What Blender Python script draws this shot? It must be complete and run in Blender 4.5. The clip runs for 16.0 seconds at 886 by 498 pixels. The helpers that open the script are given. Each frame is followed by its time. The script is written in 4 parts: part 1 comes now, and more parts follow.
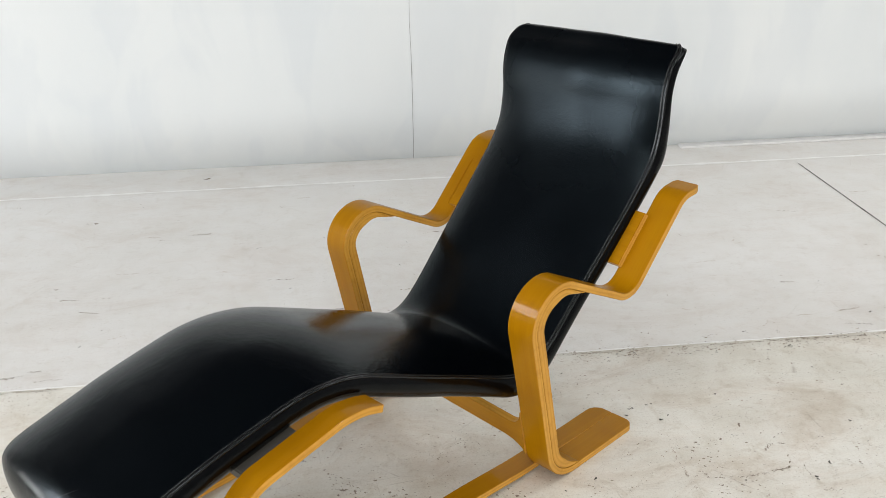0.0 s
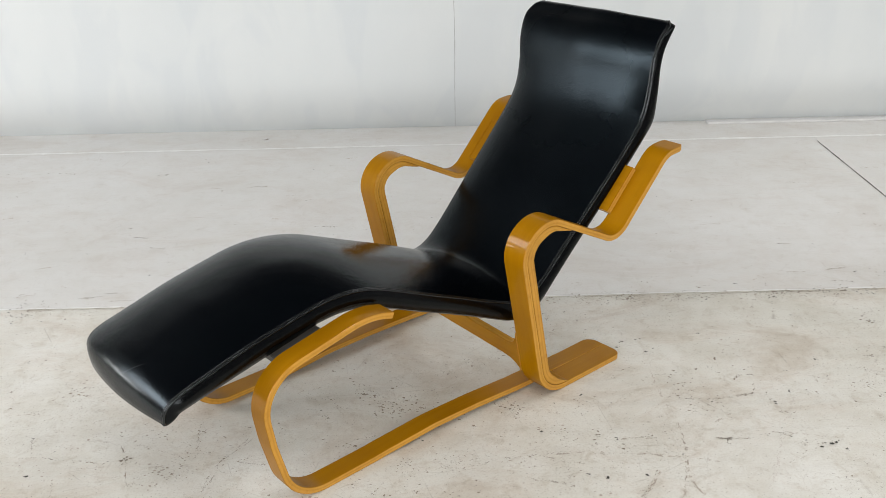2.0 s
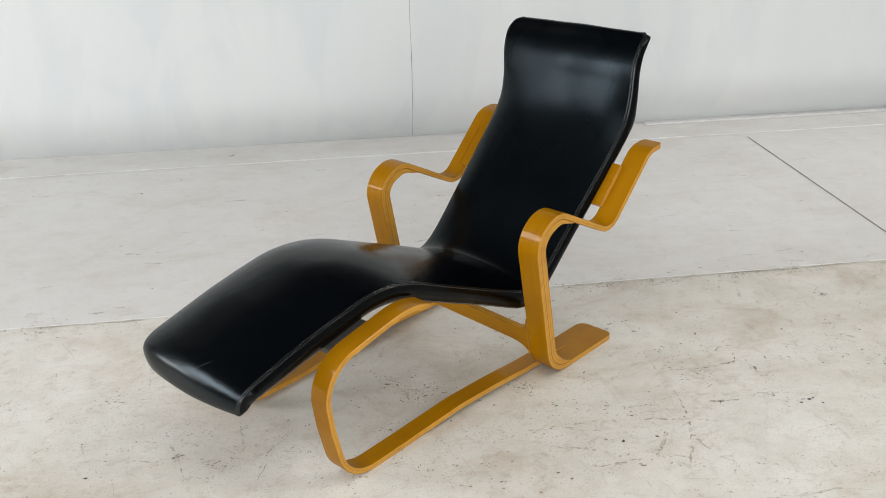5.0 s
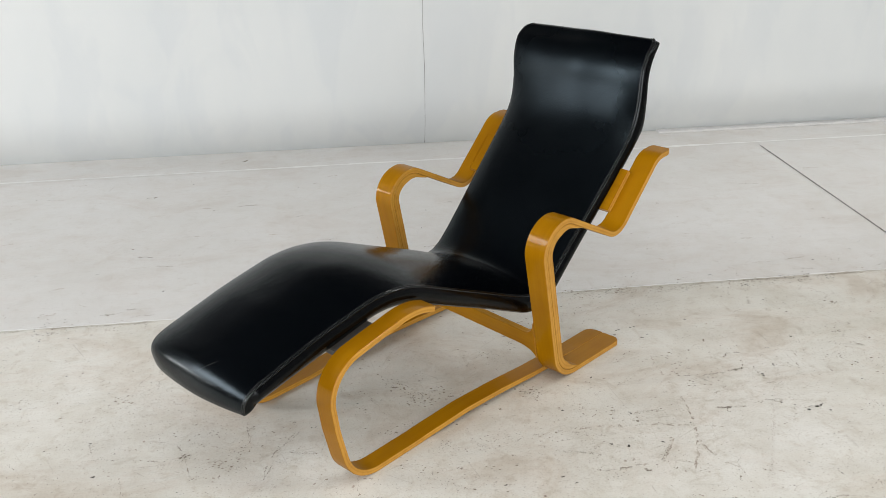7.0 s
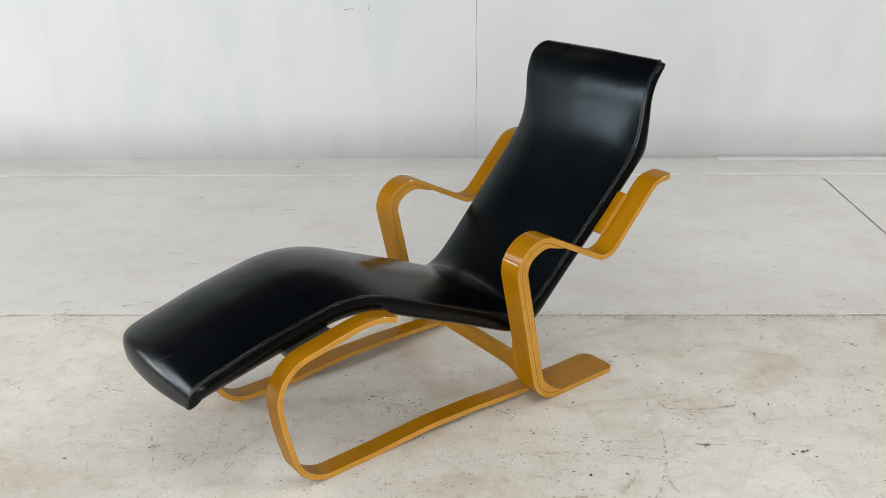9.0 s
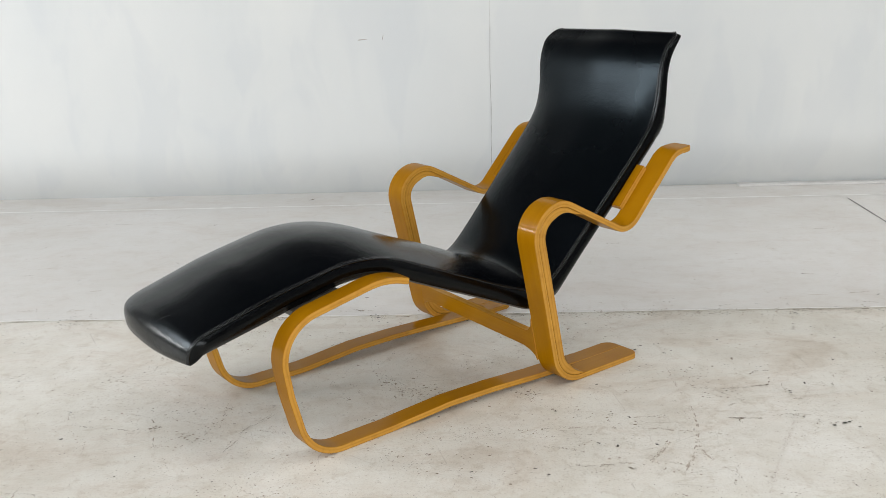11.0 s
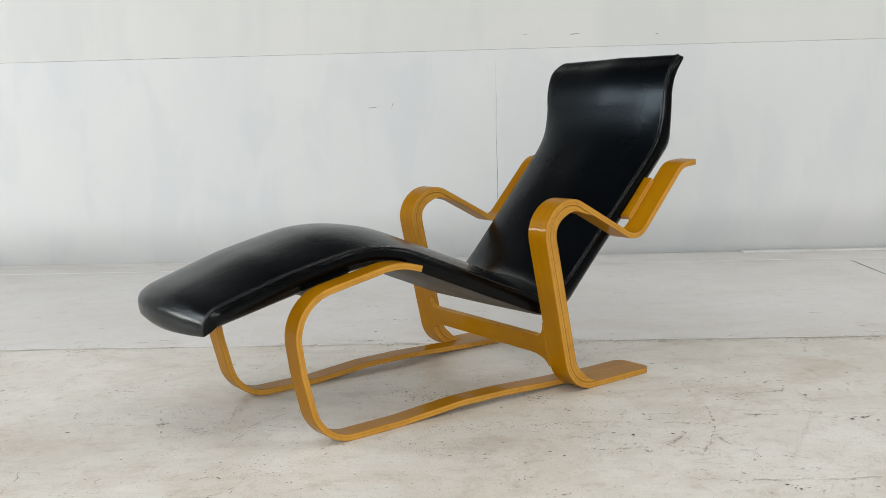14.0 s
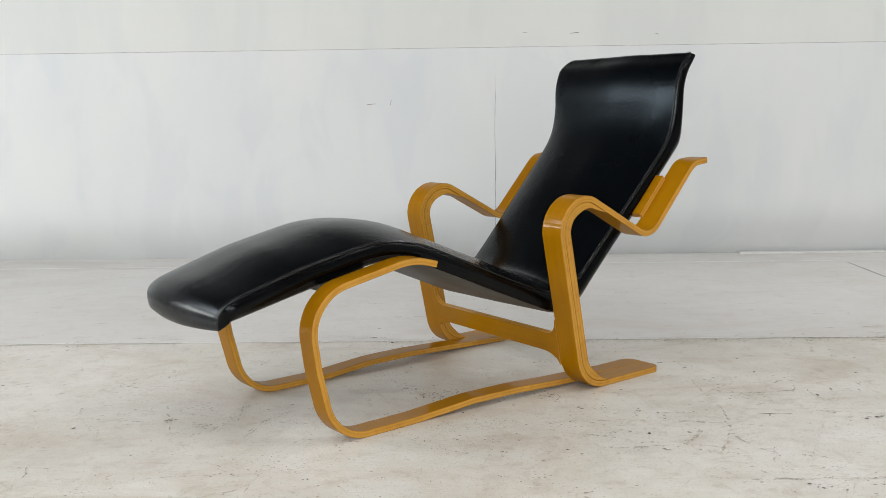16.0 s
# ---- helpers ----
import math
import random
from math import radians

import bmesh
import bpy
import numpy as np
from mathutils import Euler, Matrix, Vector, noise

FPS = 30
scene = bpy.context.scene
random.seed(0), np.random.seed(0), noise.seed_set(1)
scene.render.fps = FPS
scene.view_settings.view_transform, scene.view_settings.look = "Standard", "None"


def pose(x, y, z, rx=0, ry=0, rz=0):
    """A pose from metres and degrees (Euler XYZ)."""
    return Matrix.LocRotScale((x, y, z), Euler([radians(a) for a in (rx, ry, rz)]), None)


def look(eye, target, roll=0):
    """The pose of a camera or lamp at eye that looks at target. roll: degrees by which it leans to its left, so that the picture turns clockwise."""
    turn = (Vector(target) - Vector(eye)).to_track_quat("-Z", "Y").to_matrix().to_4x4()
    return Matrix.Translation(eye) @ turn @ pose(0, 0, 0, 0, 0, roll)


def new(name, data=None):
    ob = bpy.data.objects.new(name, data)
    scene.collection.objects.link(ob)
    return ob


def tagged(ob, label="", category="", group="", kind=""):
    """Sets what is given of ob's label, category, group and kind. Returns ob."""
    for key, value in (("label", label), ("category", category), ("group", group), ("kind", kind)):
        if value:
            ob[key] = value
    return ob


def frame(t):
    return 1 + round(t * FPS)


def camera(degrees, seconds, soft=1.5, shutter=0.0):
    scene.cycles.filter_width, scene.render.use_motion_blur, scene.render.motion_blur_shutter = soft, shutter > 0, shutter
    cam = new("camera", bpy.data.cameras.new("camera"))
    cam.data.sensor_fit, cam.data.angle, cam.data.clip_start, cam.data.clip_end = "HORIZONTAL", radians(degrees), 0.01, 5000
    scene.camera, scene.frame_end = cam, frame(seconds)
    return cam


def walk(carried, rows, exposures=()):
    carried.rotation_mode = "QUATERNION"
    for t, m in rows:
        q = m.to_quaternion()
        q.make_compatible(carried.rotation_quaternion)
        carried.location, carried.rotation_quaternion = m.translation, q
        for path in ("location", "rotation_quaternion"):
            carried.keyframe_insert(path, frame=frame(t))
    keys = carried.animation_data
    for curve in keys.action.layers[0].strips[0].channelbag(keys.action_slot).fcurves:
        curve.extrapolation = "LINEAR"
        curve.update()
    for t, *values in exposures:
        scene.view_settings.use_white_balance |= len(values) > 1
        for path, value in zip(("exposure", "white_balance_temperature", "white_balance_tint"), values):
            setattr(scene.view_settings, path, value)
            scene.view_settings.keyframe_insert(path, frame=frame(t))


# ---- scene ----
cam = camera(50.0, 16.0, soft=0.75)
PATH = [
    (0, (0.3053, -1.4248, 1.2417), (0.4481, 0.1121, 0.5783), -1.27),
    (0.5, (0.3261, -1.4814, 1.2565), (0.4416, 0.0563, 0.5898), -1.03),
    (1, (0.3649, -1.5940, 1.2681), (0.4473, -0.0569, 0.5952), -0.91),
    (1.5, (0.3927, -1.6997, 1.2717), (0.4420, -0.1640, 0.5922), -0.93),
    (2, (0.3945, -1.7770, 1.2852), (0.4262, -0.2457, 0.5949), -0.93),
    (2.5, (0.3922, -1.8252, 1.3064), (0.4274, -0.2977, 0.6078), -0.91),
    (3, (0.3587, -1.8622, 1.3251), (0.4176, -0.3347, 0.6282), -0.96),
    (3.5, (0.2873, -1.9076, 1.3378), (0.3797, -0.3797, 0.6454), -1.06),
    (4, (0.1992, -1.9538, 1.3446), (0.3365, -0.4264, 0.6586), -1.12),
    (6.3, (0.0890, -1.9659, 1.3371), (0.3119, -0.4383, 0.6744), -1.29),
    (6.5, (0.0968, -1.9709, 1.3336), (0.3079, -0.4407, 0.6731), -1.31),
    (7, (0.1290, -1.9772, 1.3332), (0.3016, -0.4415, 0.6742), -1.20),
    (7.5, (0.2296, -1.9807, 1.3302), (0.3515, -0.4397, 0.6723), -0.92),
    (8, (0.3459, -1.9820, 1.3293), (0.4108, -0.4366, 0.6735), -0.58),
    (8.5, (0.4242, -1.9879, 1.3257), (0.4353, -0.4373, 0.6792), -0.39),
    (9, (0.4701, -1.9920, 1.3171), (0.4395, -0.4345, 0.6879), -0.51),
    (9.5, (0.4742, -1.9796, 1.2706), (0.4185, -0.4115, 0.6703), -0.86),
    (10, (0.4792, -1.9874, 1.1934), (0.4136, -0.4055, 0.6314), -1.26),
    (10.2, (0.4831, -1.9914, 1.1526), (0.4180, -0.4036, 0.6076), -1.43),
    (12.3, (0.4723, -2.0617, 0.8073), (0.4067, -0.4157, 0.4775), -1.81),
    (12.5, (0.4679, -2.0712, 0.7881), (0.4045, -0.4216, 0.4762), -1.72),
    (13, (0.4613, -2.0893, 0.7414), (0.3998, -0.4333, 0.4657), -1.64),
    (13.5, (0.4535, -2.0981, 0.7132), (0.3924, -0.4385, 0.4596), -1.57),
    (14, (0.4510, -2.1043, 0.6922), (0.3878, -0.4424, 0.4545), -1.47),
    (14.5, (0.4471, -2.1019, 0.6800), (0.3838, -0.4389, 0.4504), -1.31),
    (15, (0.4372, -2.0897, 0.6742), (0.3801, -0.4263, 0.4452), -1.10),
    (15.5, (0.4077, -2.0854, 0.6729), (0.3614, -0.4221, 0.4413), -0.90),
    (16, (0.3751, -2.0848, 0.6783), (0.3453, -0.4219, 0.4416), -0.77),
]
walk(cam, [(t, look(eye, target, roll)) for t, eye, target, roll in PATH], [(0, 0.22), (0.6, 0.22), (1.5, 0.14), (2.5, 0.07), (4, 0.05), (8.5, 0.03), (10.5, 0.02), (12.5, -0.08), (16, -0.09)])

# ---- world and lights ----
world = bpy.data.worlds.new("world")
scene.world = world
world.use_nodes = True
world.node_tree.nodes["Background"].inputs[0].default_value = (0.6, 0.65, 0.7, 1)
world.node_tree.nodes["Background"].inputs[1].default_value = 0.05

ROOM_X0, ROOM_X1, ROOM_Y0, WALL_Y, ROOM_H = -4.2, 4.6, -4.6, 2.33, 3.4


def area(name, at, target, sx, sy, watts, colour):
    data = bpy.data.lights.new(name, "AREA")
    data.shape, data.size, data.size_y, data.energy, data.color = "RECTANGLE", sx, sy, watts, colour
    ob = new(name, data)
    ob.matrix_world = look(at, target)
    return ob


# ---- materials ----
def material(name):
    m = bpy.data.materials.new(name)
    m.use_nodes = True
    nt = m.node_tree
    return m, nt, nt.nodes["Principled BSDF"]


def node(nt, kind, inputs=None, **props):
    n = nt.nodes.new(kind)
    for k, v in props.items():
        setattr(n, k, v)
    for k, v in (inputs or {}).items():
        if isinstance(v, bpy.types.NodeSocket):
            nt.links.new(v, n.inputs[k])
        else:
            n.inputs[k].default_value = v
    return n


def mix(nt, fac, a, b, blend="MIX"):
    n = node(nt, "ShaderNodeMix", data_type="RGBA", blend_type=blend)
    for i, v in ((0, fac), (6, a), (7, b)):
        if isinstance(v, bpy.types.NodeSocket):
            nt.links.new(v, n.inputs[i])
        else:
            n.inputs[i].default_value = v
    return n.outputs[2]


def ramp(nt, fac, stops):
    n = node(nt, "ShaderNodeValToRGB", {"Fac": fac})
    el = n.color_ramp.elements
    while len(el) < len(stops):
        el.new(0.5)
    for e, (p, c) in zip(el, stops):
        e.position = p
        e.color = c if len(c) == 4 else (*c, 1)
    return n.outputs["Color"]


def grey(v):
    return (v, v, v, 1)


def coords(nt, scale=(1, 1, 1), source="Object"):
    tc = node(nt, "ShaderNodeTexCoord")
    mp = node(nt, "ShaderNodeMapping", {"Vector": tc.outputs[source], "Scale": scale})
    return mp.outputs[0]


def noise_tex(nt, vec, scale, detail=4, rough=0.55, distortion=0.0):
    return node(nt, "ShaderNodeTexNoise", {"Vector": vec, "Scale": scale, "Detail": detail, "Roughness": rough, "Distortion": distortion}).outputs["Fac"]


def bump(nt, bsdf, height, strength, distance):
    b = node(nt, "ShaderNodeBump", {"Height": height, "Strength": strength, "Distance": distance})
    nt.links.new(b.outputs[0], bsdf.inputs["Normal"])
    return b


def wood_material():
    """Varnished bent birch ply: grain along the strip, plies seen on the edges. Reads the strip's own (along, across, depth)."""
    m, nt, p = material("varnished_birch_ply")
    at = node(nt, "ShaderNodeAttribute", attribute_name="grain")
    g1 = node(nt, "ShaderNodeMapping", {"Vector": at.outputs["Vector"], "Scale": (1.6, 55, 260)}).outputs[0]
    g2 = node(nt, "ShaderNodeMapping", {"Vector": at.outputs["Vector"], "Scale": (9, 420, 900)}).outputs[0]
    n1 = noise_tex(nt, g1, 1.0, 5, 0.6, 0.6)
    n2 = noise_tex(nt, g2, 1.0, 3, 0.6)
    col = ramp(nt, n1, [(0.2, (0.315, 0.140, 0.001)), (0.5, (0.35, 0.160, 0.0015)), (0.8, (0.375, 0.177, 0.002))])
    col = mix(nt, 0.16, col, ramp(nt, n2, [(0.3, grey(0.45)), (0.7, grey(1.0))]), "MULTIPLY")
    sep = node(nt, "ShaderNodeSeparateXYZ", {"Vector": at.outputs["Vector"]})
    wave = node(nt, "ShaderNodeMath", {0: sep.outputs[2], 1: 1 / 0.0042}, operation="MULTIPLY")
    drift = node(nt, "ShaderNodeMapRange", {"Value": noise_tex(nt, node(nt, "ShaderNodeMapping", {"Vector": at.outputs["Vector"], "Scale": (9, 1, 90)}).outputs[0], 1.0, 3, 0.6), "To Min": -1.1, "To Max": 1.1})
    wave = node(nt, "ShaderNodeMath", {0: wave.outputs[0], 1: drift.outputs[0]}, operation="ADD")
    frac = node(nt, "ShaderNodeMath", {0: wave.outputs[0]}, operation="PINGPONG")
    frac.inputs[1].default_value = 1.0
    edge = node(nt, "ShaderNodeAttribute", attribute_name="edge")
    plies = ramp(nt, frac.outputs[0], [(0.04, (0.52, 0.268, 0.043)), (0.25, (0.55, 0.29, 0.050)), (0.75, (0.61, 0.33, 0.064))])
    worn = noise_tex(nt, node(nt, "ShaderNodeMapping", {"Vector": at.outputs["Vector"], "Scale": (38, 200, 40)}).outputs[0], 1.0, 4, 0.7)
    plies = mix(nt, 0.8, plies, ramp(nt, worn, [(0.28, (0.78, 0.72, 0.62)), (0.5, grey(1.0))]), "MULTIPLY")
    fac = node(nt, "ShaderNodeMath", {0: edge.outputs["Fac"], 1: 0.95}, operation="MULTIPLY")
    col = mix(nt, fac.outputs[0], col, plies)
    big = noise_tex(nt, coords(nt), 5.0, 3)
    col = mix(nt, 0.6, col, ramp(nt, big, [(0.3, (0.76, 0.70, 0.64)), (0.62, grey(1.0))]), "MULTIPLY")
    nt.links.new(col, p.inputs["Base Color"])
    # rubbed arrises, dark where the varnish has gone
    rim = ramp(nt, edge.outputs["Fac"], [(0.25, grey(0)), (0.5, grey(1)), (0.75, grey(0))])
    chip = ramp(nt, noise_tex(nt, coords(nt), 60.0, 4, 0.7), [(0.54, grey(0)), (0.66, grey(0.5))])
    rub = node(nt, "ShaderNodeMath", {0: rim, 1: chip}, operation="MULTIPLY").outputs[0]
    col = mix(nt, rub, col, (0.12, 0.05, 0.012, 1))
    nt.links.new(col, p.inputs["Base Color"])
    p.inputs["Roughness"].default_value = 0.38
    p.inputs["Specular IOR Level"].default_value = 0.05
    p.inputs["Coat Weight"].default_value = 0.27
    p.inputs["Coat Tint"].default_value = (1.0, 0.90, 0.62, 1)
    p.inputs["Coat Roughness"].default_value = 0.07
    bump(nt, p, n2, 0.12, 0.001)
    return m


def leather_material(name, base, rough, creases, gloss=0.235):
    m, nt, p = material(name)
    v = coords(nt)
    cells = node(nt, "ShaderNodeTexVoronoi", {"Vector": v, "Scale": 420.0}, feature="SMOOTH_F1").outputs["Distance"]
    soft = noise_tex(nt, v, 9.0, 4)
    fine = noise_tex(nt, v, 130.0, 4)
    nt.links.new(ramp(nt, soft, [(0.3, tuple(c * 0.75 for c in base)), (0.7, base)]), p.inputs["Base Color"])
    r = node(nt, "ShaderNodeMapRange", {"Value": soft, "To Min": rough - 0.05, "To Max": rough + 0.07})
    nt.links.new(r.outputs[0], p.inputs["Roughness"])
    p.inputs["Specular IOR Level"].default_value = gloss
    p.inputs["Specular Tint"].default_value = (0.66, 0.87, 1.0, 1) if creases else (0.88, 0.95, 1.0, 1)
    h = node(nt, "ShaderNodeMath", {0: cells, 1: 0.7}, operation="MULTIPLY").outputs[0]
    fine = node(nt, "ShaderNodeMath", {0: fine, 1: 1.9}, operation="MULTIPLY").outputs[0]
    h = node(nt, "ShaderNodeMath", {0: h, 1: fine}, operation="ADD").outputs[0]
    pull = noise_tex(nt, coords(nt, (1.0, 0.5, 1.0)), 42.0, 3, 0.6, 0.8)
    pull = node(nt, "ShaderNodeMath", {0: pull, 1: 0.5}, operation="MULTIPLY").outputs[0]
    h = node(nt, "ShaderNodeMath", {0: h, 1: pull}, operation="ADD").outputs[0]
    lumps = noise_tex(nt, v, 11.0, 2, 0.5)
    lumps = node(nt, "ShaderNodeMath", {0: lumps, 1: 5.0}, operation="MULTIPLY").outputs[0]
    h = node(nt, "ShaderNodeMath", {0: h, 1: lumps}, operation="ADD").outputs[0]
    if creases:
        long_v = coords(nt, (45, 22, 45))
        cr = noise_tex(nt, long_v, 1.6, 5, 0.7, 1.2)
        tc = node(nt, "ShaderNodeTexCoord")
        dist = node(nt, "ShaderNodeVectorMath", {0: tc.outputs["Object"], 1: (1.0, 0.0, 0.69)}, operation="DISTANCE").outputs["Value"]
        near = node(nt, "ShaderNodeMapRange", {"Value": dist, "From Min": 0.04, "From Max": 0.24, "To Min": 1.4, "To Max": 0.0}).outputs[0]
        worn = node(nt, "ShaderNodeMapRange", {"Value": dist, "From Min": 0.05, "From Max": 0.30, "To Min": 0.13, "To Max": 0.0}).outputs[0]
        total = node(nt, "ShaderNodeMath", {0: r.outputs[0], 1: worn}, operation="ADD").outputs[0]
        nt.links.new(total, p.inputs["Roughness"])
        cr = node(nt, "ShaderNodeMath", {0: cr, 1: near}, operation="MULTIPLY").outputs[0]
        cr = node(nt, "ShaderNodeMath", {0: cr, 1: 1.5}, operation="MULTIPLY").outputs[0]
        h = node(nt, "ShaderNodeMath", {0: h, 1: cr}, operation="ADD").outputs[0]
    bump(nt, p, h, 0.14, 0.0016)
    return m


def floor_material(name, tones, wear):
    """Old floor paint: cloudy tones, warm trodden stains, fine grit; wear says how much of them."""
    m, nt, p = material(name)
    v = coords(nt)
    a = noise_tex(nt, v, 1.3, 5)
    b = noise_tex(nt, v, 7.0, 6, 0.65)
    c = noise_tex(nt, v, 34.0, 5, 0.7)
    col = ramp(nt, a, list(zip((0.3, 0.55, 0.75), tones)))
    col = mix(nt, 0.55 * wear, col, ramp(nt, b, [(0.33, (0.80, 0.765, 0.71)), (0.58, grey(1.0))]), "MULTIPLY")
    # pinkish brown film rubbed into the paint, broken up by its brush marks
    film = noise_tex(nt, coords(nt, (0.75, 1.25, 1)), 3.1, 7, 0.72, 0.9)
    col = mix(nt, 0.75 * wear, col, ramp(nt, film, [(0.36, (0.85, 0.785, 0.735)), (0.47, (0.985, 0.965, 0.955)), (0.54, grey(1.0))]), "MULTIPLY")
    # trodden-in dirt: small specks gathered in patches
    patch = ramp(nt, noise_tex(nt, v, 2.2, 3), [(0.44, grey(0)), (0.60, grey(1))])
    speck = ramp(nt, noise_tex(nt, v, 85.0, 4, 0.8), [(0.58, grey(0)), (0.68, grey(1))])
    f = node(nt, "ShaderNodeMath", {0: patch, 1: speck}, operation="MULTIPLY").outputs[0]
    f = node(nt, "ShaderNodeMath", {0: f, 1: 0.65 * wear}, operation="MULTIPLY").outputs[0]
    col = mix(nt, f, col, (0.36, 0.31, 0.255, 1))
    tiny = ramp(nt, noise_tex(nt, v, 190.0, 2, 0.6), [(0.66, grey(0)), (0.72, grey(0.8 * wear))])
    col = mix(nt, tiny, col, (0.24, 0.20, 0.165, 1))
    # hairlines in the paint, two families
    for scale, turn, seed in (((3, 9, 1), 1.3, 0.5), ((7, 4, 1), 1.9, 0.35)):
        web = node(nt, "ShaderNodeTexVoronoi", {"Vector": coords(nt, scale), "Scale": turn, "Randomness": 1.0}, feature="DISTANCE_TO_EDGE").outputs["Distance"]
        web = ramp(nt, web, [(0.0, grey(1)), (0.006, grey(0))])
        gate = ramp(nt, noise_tex(nt, v, 5.0 + turn, 4, 0.7), [(0.5, grey(0)), (0.62, grey(seed * wear))])
        f = node(nt, "ShaderNodeMath", {0: web, 1: gate}, operation="MULTIPLY").outputs[0]
        col = mix(nt, f, col, (0.31, 0.27, 0.225, 1))
    grain = noise_tex(nt, v, 210.0, 3, 0.7)
    col = mix(nt, 0.5 * wear, col, ramp(nt, grain, [(0.30, (0.82, 0.79, 0.77)), (0.55, grey(1.0))]), "MULTIPLY")
    blot = noise_tex(nt, v, 19.0, 6, 0.75, 0.6)
    col = mix(nt, 0.8 * wear, col, ramp(nt, blot, [(0.30, (0.80, 0.76, 0.71)), (0.47, grey(1.0))]), "MULTIPLY")
    # brushed streaks
    st = noise_tex(nt, coords(nt, (2.0, 26, 1)), 1.0, 4, 0.7, 0.8)
    col = mix(nt, 0.3 * wear, col, ramp(nt, st, [(0.3, grey(0.86)), (0.62, grey(1.0))]), "MULTIPLY")
    nt.links.new(col, p.inputs["Base Color"])
    r = node(nt, "ShaderNodeMapRange", {"Value": b, "To Min": 0.28, "To Max": 0.52})
    nt.links.new(r.outputs[0], p.inputs["Roughness"])
    p.inputs["Specular IOR Level"].default_value = 0.4
    h = node(nt, "ShaderNodeMath", {0: b, 1: c}, operation="ADD").outputs[0]
    bump(nt, p, h, 0.2, 0.004)
    return m


def wall_material(name, low, high):
    m, nt, p = material(name)
    v = coords(nt)
    a = noise_tex(nt, coords(nt, (1.0, 1.0, 0.45)), 1.7, 4)
    b = noise_tex(nt, coords(nt, (4.5, 4.5, 1.6)), 1.0, 3, 0.5, 0.5)
    col = ramp(nt, a, [(0.3, low), (0.7, high)])
    col = mix(nt, 0.6, col, ramp(nt, b, [(0.41, (0.94, 0.948, 0.965)), (0.50, grey(1.0))]), "MULTIPLY")
    nt.links.new(col, p.inputs["Base Color"])
    p.inputs["Roughness"].default_value = 0.62
    p.inputs["Specular IOR Level"].default_value = 0.3
    roller = noise_tex(nt, v, 140.0, 3)
    bump(nt, p, roller, 0.08, 0.002)
    return m


def plain(name, colour, rough=0.6, metal=0.0, vary=0.15):
    m, nt, p = material(name)
    n = noise_tex(nt, coords(nt), 18.0, 5)
    dark = tuple(c * (1 - vary) for c in colour)
    nt.links.new(ramp(nt, n, [(0.3, dark), (0.7, colour)]), p.inputs["Base Color"])
    p.inputs["Roughness"].default_value, p.inputs["Metallic"].default_value = rough, metal
    return m


WOOD = wood_material()
LEATHER = leather_material("black_leather", (0.0005, 0.0009, 0.0016), 0.205, True)
BORDER = leather_material("black_leather_border", (0.0007, 0.0009, 0.0013), 0.20, False, 0.20)
CLOTH = plain("black_underlining", (0.085, 0.08, 0.07), 0.5, 0, 0.3)
PIPING = leather_material("black_leather_welt", (0.0012, 0.0015, 0.002), 0.20, False, 0.6)
THREAD = plain("black_thread", (0.007, 0.0075, 0.008), 0.6)
SCRATCH = plain("pale_leather_scratch", (0.085, 0.085, 0.085), 0.7)
BRASS = plain("dull_brass_screw", (0.20, 0.12, 0.05), 0.45, 0.8)
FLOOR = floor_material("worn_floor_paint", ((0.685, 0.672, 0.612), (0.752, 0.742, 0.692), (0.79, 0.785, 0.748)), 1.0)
# less wear; the cooler tones also hold light thrown off the wall
FLOOR_FAR = floor_material("cleaner_cool_floor_paint", ((0.685, 0.68, 0.66), (0.725, 0.722, 0.71), (0.75, 0.75, 0.745)), 0.5)
WALL = wall_material("patched_white_wall_paint", (0.665, 0.700, 0.718), (0.728, 0.752, 0.755))
# slightly darker and warmer, for the sheet above the seam
WALL_UP = wall_material("warmer_white_wall_paint", (0.662, 0.688, 0.678), (0.705, 0.728, 0.718))
CAULK = plain("white_caulk", (0.90, 0.90, 0.885), 0.5, 0, 0.1)
CAULK_GREY = plain("grimy_caulk", (0.72, 0.72, 0.715), 0.6, 0, 0.15)
GAP = plain("dark_gap", (0.10, 0.095, 0.085), 0.9, 0, 0.5)
CRACK = plain("grey_crack", (0.24, 0.235, 0.225), 0.9, 0, 0.5)
SMUDGE = plain("grey_hairline", (0.46, 0.46, 0.45), 0.9, 0, 0.4)
FILLER = plain("seam_filler", (0.60, 0.60, 0.59), 0.9, 0, 0.5)
SCUFF = plain("dark_scuff", (0.34, 0.285, 0.225), 0.8, 0, 0.5)
SCUFF_PALE = plain("pale_scuff", (0.52, 0.455, 0.39), 0.8, 0, 0.3)
SCUFF_FAINT = plain("faint_scuff", (0.655, 0.61, 0.565), 0.5, 0, 0.2)
DIRT = plain("black_dirt", (0.085, 0.08, 0.068), 0.8, 0, 0.4)
ROOM = plain("grey_room_paint", (0.36, 0.36, 0.355), 0.8, 0, 0.2)
CEILING = plain("dark_ceiling", (0.10, 0.10, 0.105), 0.85, 0, 0.3)
HOUSING = plain("white_enamel", (0.7, 0.7, 0.7), 0.4)


# ---- building ----
def part(name, bm, mat, parent=None, label="", smooth=True):
    me = bpy.data.meshes.new(name)
    bm.normal_update()
    bm.to_mesh(me)
    bm.free()
    me.materials.append(mat)
    if smooth:
        for f in me.polygons:
            f.use_smooth = True
    ob = new(name, me)
    if parent:
        ob.parent = parent
    if label:
        ob["label"] = label
    return ob


